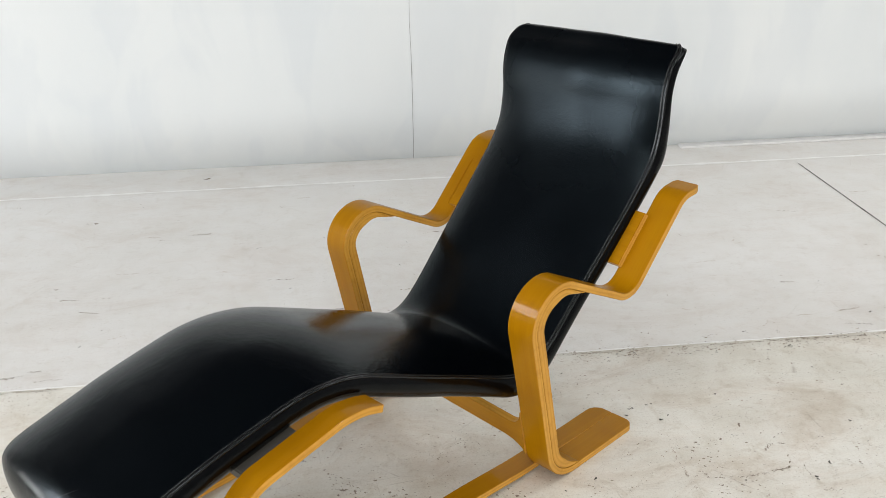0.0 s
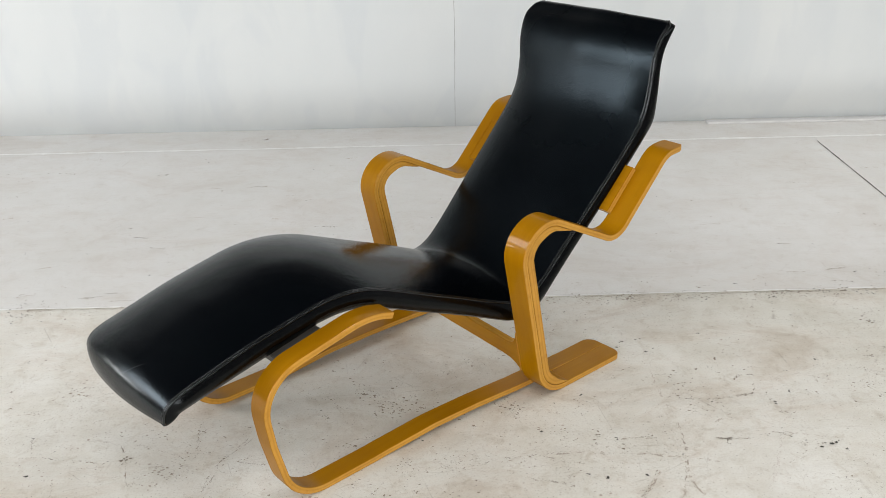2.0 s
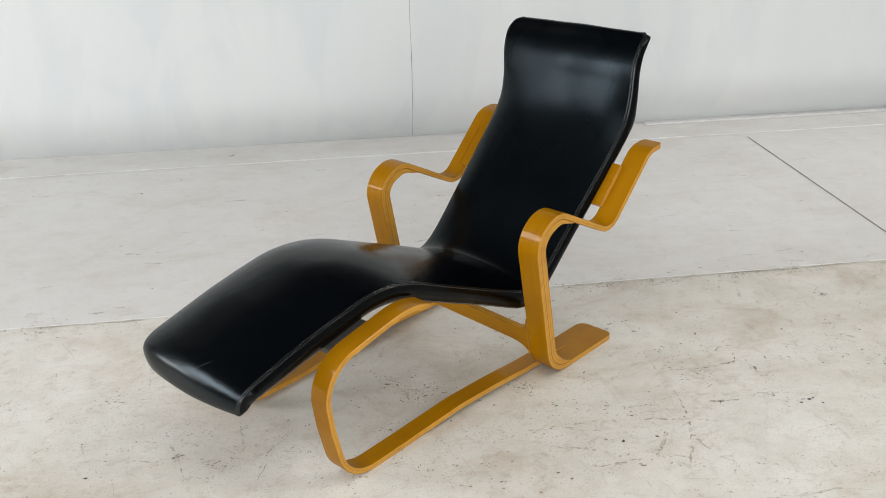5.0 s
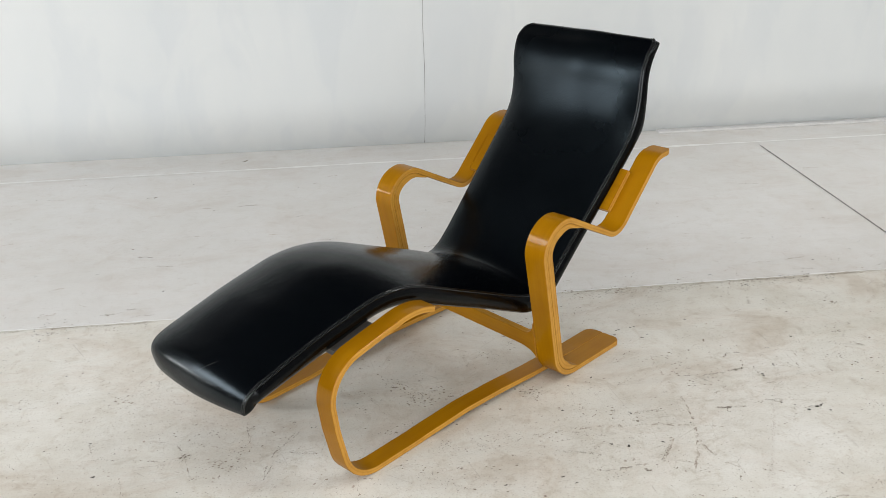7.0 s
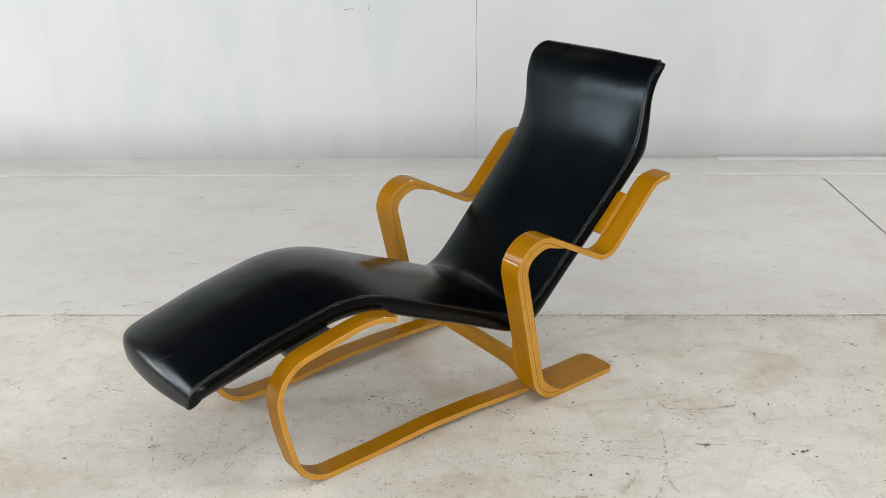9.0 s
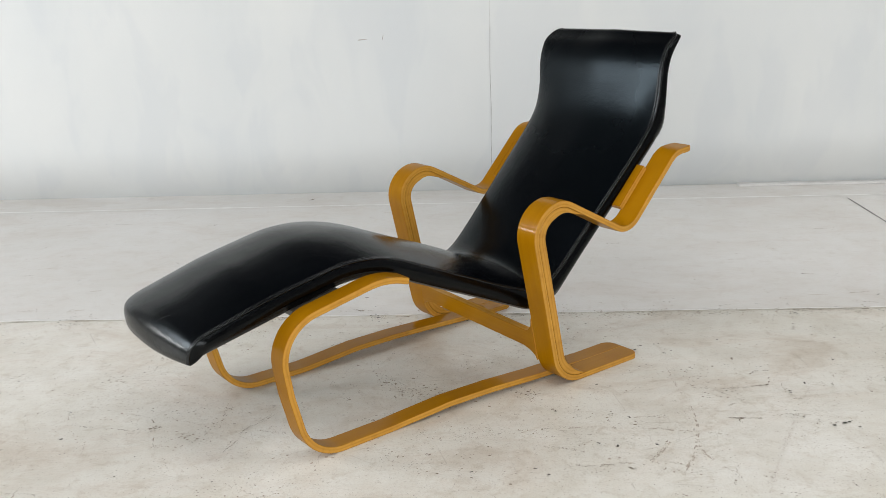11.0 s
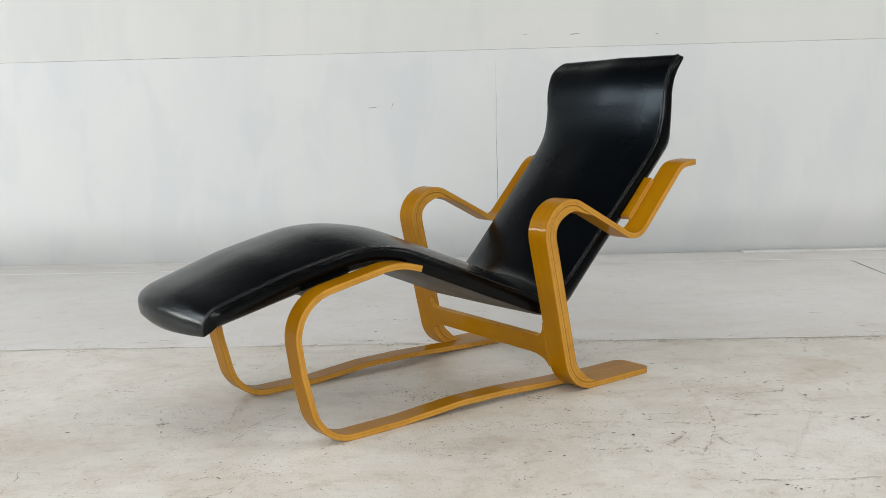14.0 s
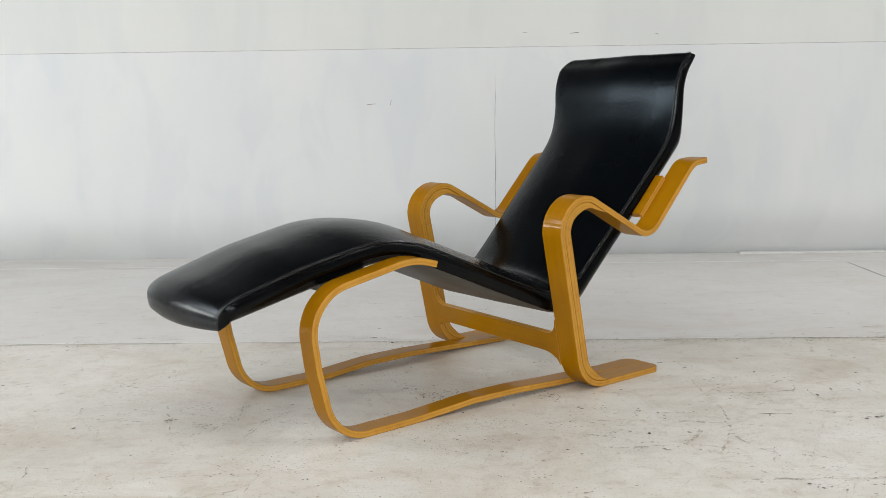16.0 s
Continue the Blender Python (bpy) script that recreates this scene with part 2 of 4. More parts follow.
def box(bm, x0, y0, z0, x1, y1, z1, bevel=0.0):
    g = bmesh.ops.create_cube(bm, size=1.0)
    bmesh.ops.transform(bm, verts=g["verts"], matrix=Matrix.Translation(((x0 + x1) / 2, (y0 + y1) / 2, (z0 + z1) / 2)) @ Matrix.Diagonal((x1 - x0, y1 - y0, z1 - z0, 1)))
    if bevel:
        edges = list({e for w in g["verts"] for e in w.link_edges})
        bmesh.ops.bevel(bm, geom=edges, offset=bevel, segments=2, affect="EDGES")
    return g["verts"]


def fillet(points, step=0.008):
    """Points of a polyline in (x, z) whose corners (x, z, radius) are rounded."""
    out = [Vector(points[0][:2])]
    for i in range(1, len(points) - 1):
        a, b, c = Vector(points[i - 1][:2]), Vector(points[i][:2]), Vector(points[i + 1][:2])
        r = points[i][2]
        u, w = (a - b).normalized(), (c - b).normalized()
        half = math.acos(max(-1, min(1, u.dot(w)))) / 2
        d = r / math.tan(half)
        centre = b + (u + w).normalized() * (r / math.sin(half))
        p0, p1 = b + u * d, b + w * d
        v0, v1 = p0 - centre, p1 - centre
        turn = math.atan2(v0.x * v1.y - v0.y * v1.x, v0.dot(v1))
        n = max(3, int(abs(turn) * r / step))
        for k in range(n + 1):
            t = turn * k / n
            out.append(centre + Vector((v0.x * math.cos(t) - v0.y * math.sin(t), v0.x * math.sin(t) + v0.y * math.cos(t))))
    out.append(Vector(points[-1][:2]))
    return out


def even(points, step):
    """The same line with points about step apart."""
    res = [points[0]]
    for a, b in zip(points, points[1:]):
        n = max(1, round((b - a).length / step))
        res += [a.lerp(b, (k + 1) / n) for k in range(n)]
    return [p for i, p in enumerate(res) if i == 0 or (p - res[i - 1]).length > 1e-5]


def normals(pts):
    out = []
    for i in range(len(pts)):
        t = (pts[min(i + 1, len(pts) - 1)] - pts[max(i - 1, 0)]).normalized()
        out.append(Vector((-t.y, t.x)))
    return out


def lengths(pts):
    s = [0.0]
    for a, b in zip(pts, pts[1:]):
        s.append(s[-1] + (b - a).length)
    return s


def strip(name, face, edges, dx, side, d0, d1, parent, mat, round_ends=((0.0, 0.0), (0.0, 0.0))):
    """A bent strip of ply. face: the line of one face in (x, z), moved by dx; edges: the function of (x, z) that gives its two edges' y. The wood
    lies from d0 to d1 (numbers, or functions of 0..1) off the face, towards its normal times side. round_ends: the radii of the corners at both
    edges, at the first and at the last end."""
    nor, s = normals(face), lengths(face)
    total = s[-1]
    bm = bmesh.new()
    lay = bm.verts.layers.float_vector.new("grain")
    layf = bm.verts.layers.float.new("edge")
    c = 0.0013
    rings = []
    for p, n, ss in zip(face, nor, s):
        a = d0(ss / total) if callable(d0) else d0
        b = d1(ss / total) if callable(d1) else d1
        y0, y1 = edges(p.x, p.y)
        lo, hi = y0, y1
        for end, radii in ((ss, round_ends[0]), (total - ss, round_ends[1])):
            for k, r in enumerate(radii):
                if r and end < r:
                    cut = r - math.sqrt(max(0.0, r * r - (r - end) ** 2))
                    lo, hi = (lo + cut, hi) if k == 0 else (lo, hi - cut)
        cc = min(c, (b - a) * 0.3)
        ring = []
        # eight corners of a chamfered rectangle, doubled so that broad faces and edges keep their own tags
        for y, d, e in ((lo + cc, a, 0), (hi - cc, a, 0), (hi, a + cc, 1), (hi, b - cc, 1), (hi - cc, b, 0), (lo + cc, b, 0), (lo, b - cc, 1), (lo, a + cc, 1)):
            q = p + n * side * d
            v = bm.verts.new((q.x + dx, y, q.y))
            v[lay] = (ss, y - y0, d)
            v[layf] = e
            ring.append(v)
        rings.append(ring)
    for r0, r1 in zip(rings, rings[1:]):
        for k in range(8):
            bm.faces.new((r0[k], r0[(k + 1) % 8], r1[(k + 1) % 8], r1[k]))
    caps = [bm.faces.new(rings[0][::-1]), bm.faces.new(rings[-1])]
    for r0, r1 in zip(rings, rings[1:]):
        for k in range(8):
            bm.edges.get((r0[k], r1[k])).smooth = False
    for f in caps:
        for e in f.edges:
            e.smooth = False
    bmesh.ops.recalc_face_normals(bm, faces=bm.faces)
    return part(name, bm, mat, parent)


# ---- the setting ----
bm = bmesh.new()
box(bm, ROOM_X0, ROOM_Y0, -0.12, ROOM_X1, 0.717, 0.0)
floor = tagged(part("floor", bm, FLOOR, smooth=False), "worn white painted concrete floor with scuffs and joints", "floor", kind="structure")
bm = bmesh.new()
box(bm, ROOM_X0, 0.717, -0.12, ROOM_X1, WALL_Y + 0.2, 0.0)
part("slab", bm, FLOOR_FAR, floor, "cleaner white slab along the wall, toned cooler for wall light", smooth=False)


def wall_sheet(name, z0, z1, undercut, mat):
    """A wall sheet along x at WALL_Y, its foot curling back a little."""
    bm = bmesh.new()
    zs = [z0 + (z1 - z0) * k / 40 for k in range(41)] if undercut else [z0, z1]
    rows = []
    for z in zs:
        back = UNDERCUT * max(0.0, 1 - z / UNDER_H) ** 2 if undercut else 0.0
        rows.append([bm.verts.new((x, WALL_Y + back, z)) for x in (ROOM_X0, ROOM_X1)] + [bm.verts.new((x, WALL_Y + 0.2, z)) for x in (ROOM_X1, ROOM_X0)])
    for a, b in zip(rows, rows[1:]):
        for k in range(4):
            bm.faces.new((a[k], a[(k + 1) % 4], b[(k + 1) % 4], b[k]))
    bm.faces.new(rows[0][::-1])
    bm.faces.new(rows[-1])
    bmesh.ops.recalc_face_normals(bm, faces=bm.faces)
    ob = part(name, bm, mat)
    mod = ob.modifiers.new("sharp", "EDGE_SPLIT")
    mod.split_angle = radians(30)
    return ob


# the foot's curl is added to shade the wall's lowest band
UNDERCUT, UNDER_H, SEAM_Z, SHEET_TOP = 0.12, 0.27, 0.975, 2.0
wall = wall_sheet("wall_north", 0.0, SEAM_Z - 0.0014, True, WALL)
tagged(wall, "white painted wall boarding, patched, dim along its foot", "wall", kind="structure")
upper = wall_sheet("upper_sheet", SEAM_Z + 0.0014, SHEET_TOP, False, WALL_UP)
upper.parent = wall
# dark sheet above view, added so the leather's shoulder reflects black
dark = wall_sheet("unseen_dark_sheet", SHEET_TOP, ROOM_H, False, CEILING)
dark.parent = wall
bm = bmesh.new()
box(bm, ROOM_X0, WALL_Y + 0.0007, SEAM_Z - 0.004, ROOM_X1, WALL_Y + 0.02, SEAM_Z + 0.004)
part("seam_filler", bm, FILLER, wall, smooth=False)

# unseen openings, added to hold the area lights west and south
WINDOWS = {"wall_west": (-1.03, 1.12, 0.42, 3.27), "wall_south": (-2.2, 2.6, 0.45, 2.55)}


# unseen walls; their grey is set for bounce light and reflections
for name, x0, y0, x1, y1 in (("wall_south", ROOM_X0, ROOM_Y0 - 0.2, ROOM_X1, ROOM_Y0), ("wall_east", ROOM_X1, ROOM_Y0, ROOM_X1 + 0.2, WALL_Y + 0.2), ("wall_west", ROOM_X0 - 0.2, ROOM_Y0, ROOM_X0, WALL_Y + 0.2)):
    bm = bmesh.new()
    if name in WINDOWS:
        a0, a1, z0, z1 = WINDOWS[name]
        south = name == "wall_south"
        lo, hi = (x0, x1) if south else (y0, y1)
        for b0, b1, c0, c1 in ((lo, hi, 0, z0), (lo, hi, z1, ROOM_H), (lo, a0, z0, z1), (a1, hi, z0, z1)):
            box(bm, *((b0, y0, c0, b1, y1, c1) if south else (x0, b0, c0, x1, b1, c1)))
    else:
        box(bm, x0, y0, 0, x1, y1, ROOM_H)
    tagged(part(name, bm, ROOM, smooth=False), "plain grey wall out of view, closing the room", "wall", kind="structure")
    if name in WINDOWS:
        window = tagged(new("added_window_1" if name == "wall_west" else "added_window_2"), "unseen window added to carry an area light", "window", kind="structure")
        for b0, b1, c0, c1 in ((a0, a0 + 0.06, z0, z1), (a1 - 0.06, a1, z0, z1), (a0 + 0.06, a1 - 0.06, z0, z0 + 0.06), (a0 + 0.06, a1 - 0.06, z1 - 0.06, z1)):
            bm = bmesh.new()
            box(bm, *((b0, y0 + 0.04, c0, b1, y0 + 0.10, c1) if south else (x0 + 0.04, b0, c0, x0 + 0.10, b1, c1)))
            part("window_frame", bm, HOUSING, window, smooth=False)
# unseen ceiling, kept dark so the leather back reflects black
bm = bmesh.new()
box(bm, ROOM_X0 - 0.2, ROOM_Y0 - 0.2, ROOM_H, ROOM_X1 + 0.2, WALL_Y + 0.2, ROOM_H + 0.15)
tagged(part("ceiling", bm, CEILING, smooth=False), "dark ceiling out of view", "ceiling", kind="structure")


def ribbon_line(bm, pts, width, z, wob=0.0):
    """A flat, uneven line on the floor through the (x, y) points."""
    pts = even([Vector(p) for p in pts], 0.02 if wob > 0.001 else 0.006)
    nor = normals(pts)
    prev = None
    for i, (p, n) in enumerate(zip(pts, nor)):
        w = width * (0.35 + 0.9 * abs(noise.noise((p.x * 23, p.y * 23, width * 900))))
        if i in (0, len(pts) - 1):
            w *= 0.25
        off = n * wob * noise.noise((p.x * 9, p.y * 9, 3.7))
        cur = (bm.verts.new((*(p + off + n * w / 2), z)), bm.verts.new((*(p + off - n * w / 2), z)))
        if prev:
            bm.faces.new((prev[0], prev[1], cur[1], cur[0]))
        prev = cur


def floor_line(name, pts, width, mat, label, wob=0.0, z=0.001):
    bm = bmesh.new()
    ribbon_line(bm, pts, width, z, wob)
    tagged(part(name, bm, mat, smooth=False), label, "floor joint", kind="structure")


floor_line("floor_joint", [(ROOM_X0, 0.717), (ROOM_X1, 0.717)], 0.011, CAULK, "white caulked joint between floor slabs", 0.003)
floor_line("floor_joint", [(ROOM_X0, 2.175), (ROOM_X1, 2.175)], 0.026, CAULK, "white painted line along the foot of the wall", 0.003)
floor_line("floor_joint", [(2.10, 2.115), (2.09, 1.01), (2.08, -1.5)], 0.009, GAP, "dark open joint between floor slabs")
bm = bmesh.new()
box(bm, 1.70, 2.385, 0.0, ROOM_X1, 2.45, 0.009, 0.003)
tagged(part("caulk_bead", bm, CAULK_GREY, smooth=False), "white caulk bead at the wall's foot", "caulk", kind="structure")

# ---- the long chair ----
CHAIR_TURN = 39.7
chair = tagged(new("long_chair"), "black leather chaise longue on a bent golden birch plywood frame", "chaise longue")
chair.matrix_world = pose(0, 0, 0, 0, 0, CHAIR_TURN)

PLY = 0.0148

A_LINE = [(0.2280, 0.3605), (0.165, 0.3785, 0.19), (-0.110, 0.3236, 0.103), (-0.0846, 0.165, 0.2), (-0.042, 0.0, 0.112), (0.185, 0.0, 0.4), (0.342, 0.013, 0.3), (0.472, 0.013, 0.3), (0.80, 0.0, 0.3), (0.920, 0.0)]
B_LINE = [(1.062, 0.5565), (1.0, 0.5516, 0.0626), (0.8445, 0.3702, 0.0483), (0.4822, 0.5566, 0.0794), (0.6257, 0.0, 0.1022), (0.920, 0.0)]


def runner_y(side, x, z):
    """Outer and inner edge of a runner frame: the old frame is racked, so the two sides lean and bow a little differently."""
    back = min(1.0, max(0.0, (x - 0.2) / 0.4))
    if side < 0:
        out = -0.2268 - 0.0453 * (z - 0.15) - 0.0170 * back + 0.0247 * min(0.0, x - 0.2)
        return out, out + 0.0495
    out = 0.2618 - 0.0295 * (z - 0.15) + 0.0103 * back + 0.0129 * min(0.0, x - 0.2)
    return out, out - 0.054


def arm_y(side, x, z):
    """Outer and inner edge of an arm frame, leaning the same way on both sides."""
    out = -0.3128 - 0.0079 * (x - 0.8) - 0.0587 * (z - 0.25) if side < 0 else 0.3203 - 0.0149 * (x - 0.8) - 0.0745 * (z - 0.25)
    return out, out - side * 0.0607


a_face = even(fillet(A_LINE), 0.012)
b_face = even(fillet(B_LINE), 0.012)
for face in (a_face, b_face):
    tip = face[-1].copy()
    while face[-1].x > tip.x - 0.034:
        face.pop()
    start = face[-1].copy()
    face += [start.lerp(tip, 1 - (1 - k / 14) ** 2) for k in range(1, 15)]


# the inner layer that doubles the arm's leg, from under the armrest to the heel
leg_face = [p for p in b_face if p.x < 0.69 or (p.x < 0.72 and p.y < 0.2)]


def lam(u):
    w = min(u / 0.16, (1 - u) / 0.10, 1.0)
    return PLY + 0.0009 + 0.0205 * max(0.0, w) ** 0.8


for side_y in (-1, 1):
    inner = (0.0, 0.03) if side_y < 0 else (0.03, 0.0)
    outer = (0.022, 0.0) if side_y < 0 else (0.0, 0.022)
    # the far side of the racked frame stands a little further back
    a_dx, b_dx = (0.0196, 0.0306) if side_y > 0 else (0.0, 0.0)
    strip("runner_frame", a_face, lambda x, z: sorted(runner_y(side_y, x, z)), a_dx, 1, 0.0, PLY, chair, WOOD, ((0, 0), inner))
    arm = strip("arm_frame", b_face, lambda x, z: sorted(arm_y(side_y, x, z)), b_dx, 1, 0.0, PLY, chair, WOOD, ((0.005, 0.005), outer))
    strip("leg_layer", leg_face, lambda x, z: [v + d for v, d in zip(sorted(arm_y(side_y, x, z)), (0.0006, -0.0006))], b_dx, 1, PLY + 0.0003, lam, chair, WOOD)


# ---- seat ----
BASE = [(-0.230, 0.2845), (0.160, 0.378, 0.285), (0.661, 0.166, 0.115), (1.0573, 0.5971, 0.065), (1.0705, 0.7536, 0.13), (1.117, 0.8215)]
base = even(fillet(BASE, 0.012), 0.014)
tip, start = base[-1].copy(), base[-1] + (base[-2] - base[-1]).normalized() * 0.034
while (base[-1] - tip).length < 0.036:
    base.pop()
base += [start.lerp(tip, 1 - (1 - k / 7) ** 2) for k in range(8)]
base_n, base_s = normals(base), lengths(base)
TOTAL = base_s[-1]


def lerp_table(x, table):
    for (x0, v0), (x1, v1) in zip(table, table[1:]):
        if x <= x1:
            t = max(0.0, (x - x0) / (x1 - x0))
            t = t * t * (3 - 2 * t)
            return v0 + (v1 - v0) * t
    return table[-1][1]


KNOTS = (0.0, 0.40, 0.67, 0.95, TOTAL - 0.2, TOTAL)


def near_edge(s):
    return -lerp_table(s, list(zip(KNOTS, (0.170, 0.174, 0.190, 0.218, 0.2487, 0.241))))


def far_edge(s):
    return lerp_table(s, list(zip(KNOTS, (0.194, 0.198, 0.200, 0.191, 0.191, 0.216))))


def half_width(s):
    return (far_edge(s) - near_edge(s)) / 2


def mid_y(s):
    return (far_edge(s) + near_edge(s)) / 2


def border_h(s):
    return lerp_table(s, [(0.0, 0.038), (0.18, 0.0448), (0.42, 0.0395), (0.75, 0.0385), (TOTAL - 0.22, 0.038), (TOTAL - 0.05, 0.029), (TOTAL, 0.0165)])


def crown(s):
    return lerp_table(s, [(0.0, 0.020), (0.18, 0.032), (0.42, 0.036), (0.80, 0.042), (1.05, 0.016), (TOTAL - 0.24, 0.026), (TOTAL - 0.1, 0.0136), (TOTAL, 0.003)])


TOE_TURN = 112
US = [math.copysign(1 - (1 - abs(k) / 18) ** 1.6, k) for k in range(-18, 19)]


def crown_shape(u):
    """The padding falls away early towards the near side and stays full to the far one."""
    if u < 0:
        return 1 - abs(u) ** 1.75
    return (1 - min(1.0, u) ** 2.6) ** 0.68


def section(i, turn=0.0, shrink=1.0):
    """The upholstery's upper line across the seat at station i; turn tips it over the end."""
    p, n, s = base[i], base_n[i], base_s[i]
    t = Vector((n.y, -n.x))
    d = n * math.cos(turn) + (-t if i == 0 else t) * math.sin(turn)
    hw, h, c = half_width(s), border_h(s), crown(s)
    pull = 1 - (0.03 if i == 0 else 0.05) * math.sin(turn) ** 2
    # the head's corners are rounded, the far one more
    e = TOTAL - s
    cut = [0.0, 0.0]
    for k, r in enumerate((0.008, 0.024)):
        if e < r:
            cut[k] = 0.8 * (r - math.sqrt(max(0.0, r * r - (r - e) ** 2)))
    # so is the far corner of the toe
    e = 0.055 * (radians(TOE_TURN) - turn) if i == 0 else 0.11 + s
    for k, r in enumerate((0.010, 0.065)):
        if e < r:
            cut[k] += 0.55 * (r - math.sqrt(max(0.0, r * r - (r - e) ** 2)))
    if i and turn:
        cut = [v + d * (1 - math.cos(turn)) for v, d in zip(cut, (0.011, 0.014))]
    out = []
    for u in US:
        # the padding is a little uneven, most of all at the head
        dent = 0.006 * noise.noise((s * 7, u * 1.7, 0.4)) * lerp_table(s, [(0.0, 0.2), (1.15, 0.2), (1.45, 1.0), (TOTAL, 0.8)])
        r = (h + (c + dent) * crown_shape(u)) * shrink
        wide = hw - cut[0 if u < 0 else 1]
        out.append(Vector((p.x + d.x * r, mid_y(s) + wide * u * pull, p.y + d.y * r)))
    return out


stations = []
for k in range(8, 0, -1):
    a = radians(TOE_TURN) * k / 8
    stations.append(section(0, a, 1 - 0.14 * (k / 8) ** 2))
for i in range(len(base)):
    stations.append(section(i))
for k in range(1, 7):
    a = radians(130) * k / 6
    stations.append(section(len(base) - 1, a, 1 - 0.35 * (k / 6) ** 2))

# the padding rounds off the hollow between seat and back, and the one below the head
def ease(lo, hi, turns, middle=False):
    a, b = (8 + min(range(len(base)), key=lambda i: abs(base_s[i] - s)) for s in (lo, hi))
    for _ in range(turns):
        old = [[v.copy() for v in row] for row in stations]
        for j in range(a, b + 1):
            for k in range(len(US)):
                w = 1 - abs(US[k]) ** 4 if middle else 1.0
                stations[j][k] = old[j][k].lerp(old[j][k] * 0.5 + (old[j - 1][k] + old[j + 1][k]) * 0.25, w)


for _ in range(10):
    # the toe rolls over softly
    old = [[v.copy() for v in row] for row in stations]
    for j in range(2, 20):
        for k in range(len(US)):
            stations[j][k] = old[j][k] * 0.5 + (old[j - 1][k] + old[j + 1][k]) * 0.25
for _ in range(8):
    # and so does the head's edge
    old = [[v.copy() for v in row] for row in stations]
    for j in range(len(stations) - 13, len(stations) - 2):
        for k in range(len(US)):
            stations[j][k] = old[j][k] * 0.5 + (old[j - 1][k] + old[j + 1][k]) * 0.25
ease(0.74, 1.08, 40)
ease(1.30, 1.58, 30)
ease(1.20, 1.60, 36, True)
bm = bmesh.new()
grid = [[bm.verts.new(v) for v in row] for row in stations]
for r0, r1 in zip(grid, grid[1:]):
    for k in range(len(US) - 1):
        bm.faces.new((r0[k], r1[k], r1[k + 1], r0[k + 1]))
bmesh.ops.recalc_face_normals(bm, faces=bm.faces)
top = part("upholstery", bm, LEATHER, chair, "padded black leather cover")


def seam_line(side_y):
    return [row[0 if side_y < 0 else -1] for row in stations]


for side_y in (-1, 1):
    bm = bmesh.new()
    rows = []
    seam = seam_line(side_y)
    for j, q in enumerate(seam):
        i = min(max(j - 8, 0), len(base) - 1)
        p, n, s = base[i], base_n[i], base_s[i]
        hw = half_width(s)
        y = mid_y(s) + side_y * (hw - 0.004)
        foot = Vector((p.x, y, p.y))
        line = []
        for w in (0, 0.12, 0.3, 0.5, 0.7, 0.88, 1.0):
            v = q.lerp(foot, w)
            v.y += side_y * (0.010 if 8 <= j < 8 + len(base) else 0.004) * math.sin(math.pi * w)
            line.append(bm.verts.new(v))
        rows.append(line)
    for r0, r1 in zip(rows, rows[1:]):
        for k in range(6):
            bm.faces.new((r0[k], r1[k], r1[k + 1], r0[k + 1]))
    bmesh.ops.remove_doubles(bm, verts=bm.verts, dist=0.0002)
    bmesh.ops.recalc_face_normals(bm, faces=bm.faces)
    border = part("side_border", bm, BORDER, chair, "narrow black leather side border")
    # two rolled welts along the seam
    for row_at, thick in ((0, 0.0029), (2, 0.0021)) if side_y < 0 else ((0, 0.0012),):
        bm = bmesh.new()
        prev = None
        line = [row[row_at if side_y < 0 else -1 - row_at] for row in stations[1:-4]]
        for j, q in enumerate(line):
            t = (line[min(j + 1, len(line) - 1)] - line[max(j - 1, 0)]).normalized()
            u = Vector((0, 1, 0))
            w = t.cross(u).normalized()
            r = thick * (1 + 0.12 * noise.noise((j * 0.9, row_at, 2.0)))
            ring = [bm.verts.new(q + (u * math.cos(f) + w * math.sin(f)) * r) for f in (k * math.tau / 8 for k in range(8))]
            if prev:
                for k in range(8):
                    bm.faces.new((prev[k], prev[(k + 1) % 8], ring[(k + 1) % 8], ring[k]))
            prev = ring
        bmesh.ops.recalc_face_normals(bm, faces=bm.faces)
        part("piping", bm, PIPING, border)
    # stitches just inside the seam
    bm = bmesh.new()
    a, b = (0, 3) if side_y < 0 else (-1, -4)
    line = [row[a].lerp(row[b], 0.35) for row in stations[4:-10]]
    out = [(row[b] - row[a]).normalized() for row in stations[4:-10]]
    run = 0.0
    for j in range(len(line) - 1):
        p, q = line[j], line[j + 1]
        L = (q - p).length
        t = (q - p).normalized()
        n = t.cross(out[j]).normalized() * (-side_y)
        n = n if n.dot(Vector((0, side_y, 0)) + Vector((-0.3, 0, 0.6))) > 0 else -n
        w = n.cross(t)
        while run < L:
            c = p.lerp(q, run / L) + n * 0.0004
            vs = [bm.verts.new(c + t * sx * 0.0017 + w * sy * 0.0006 + n * sz * 0.0004) for sx in (-1, 1) for sy in (-1, 1) for sz in (0, 1)]
            for f in ((0, 1, 3, 2), (4, 6, 7, 5), (0, 4, 5, 1), (2, 3, 7, 6), (1, 5, 7, 3)):
                bm.faces.new([vs[x] for x in f])
            run += 0.0060
        run -= L
    part("stitching", bm, THREAD, top, "dark machine stitches", smooth=False)["kind"] = "stuff"

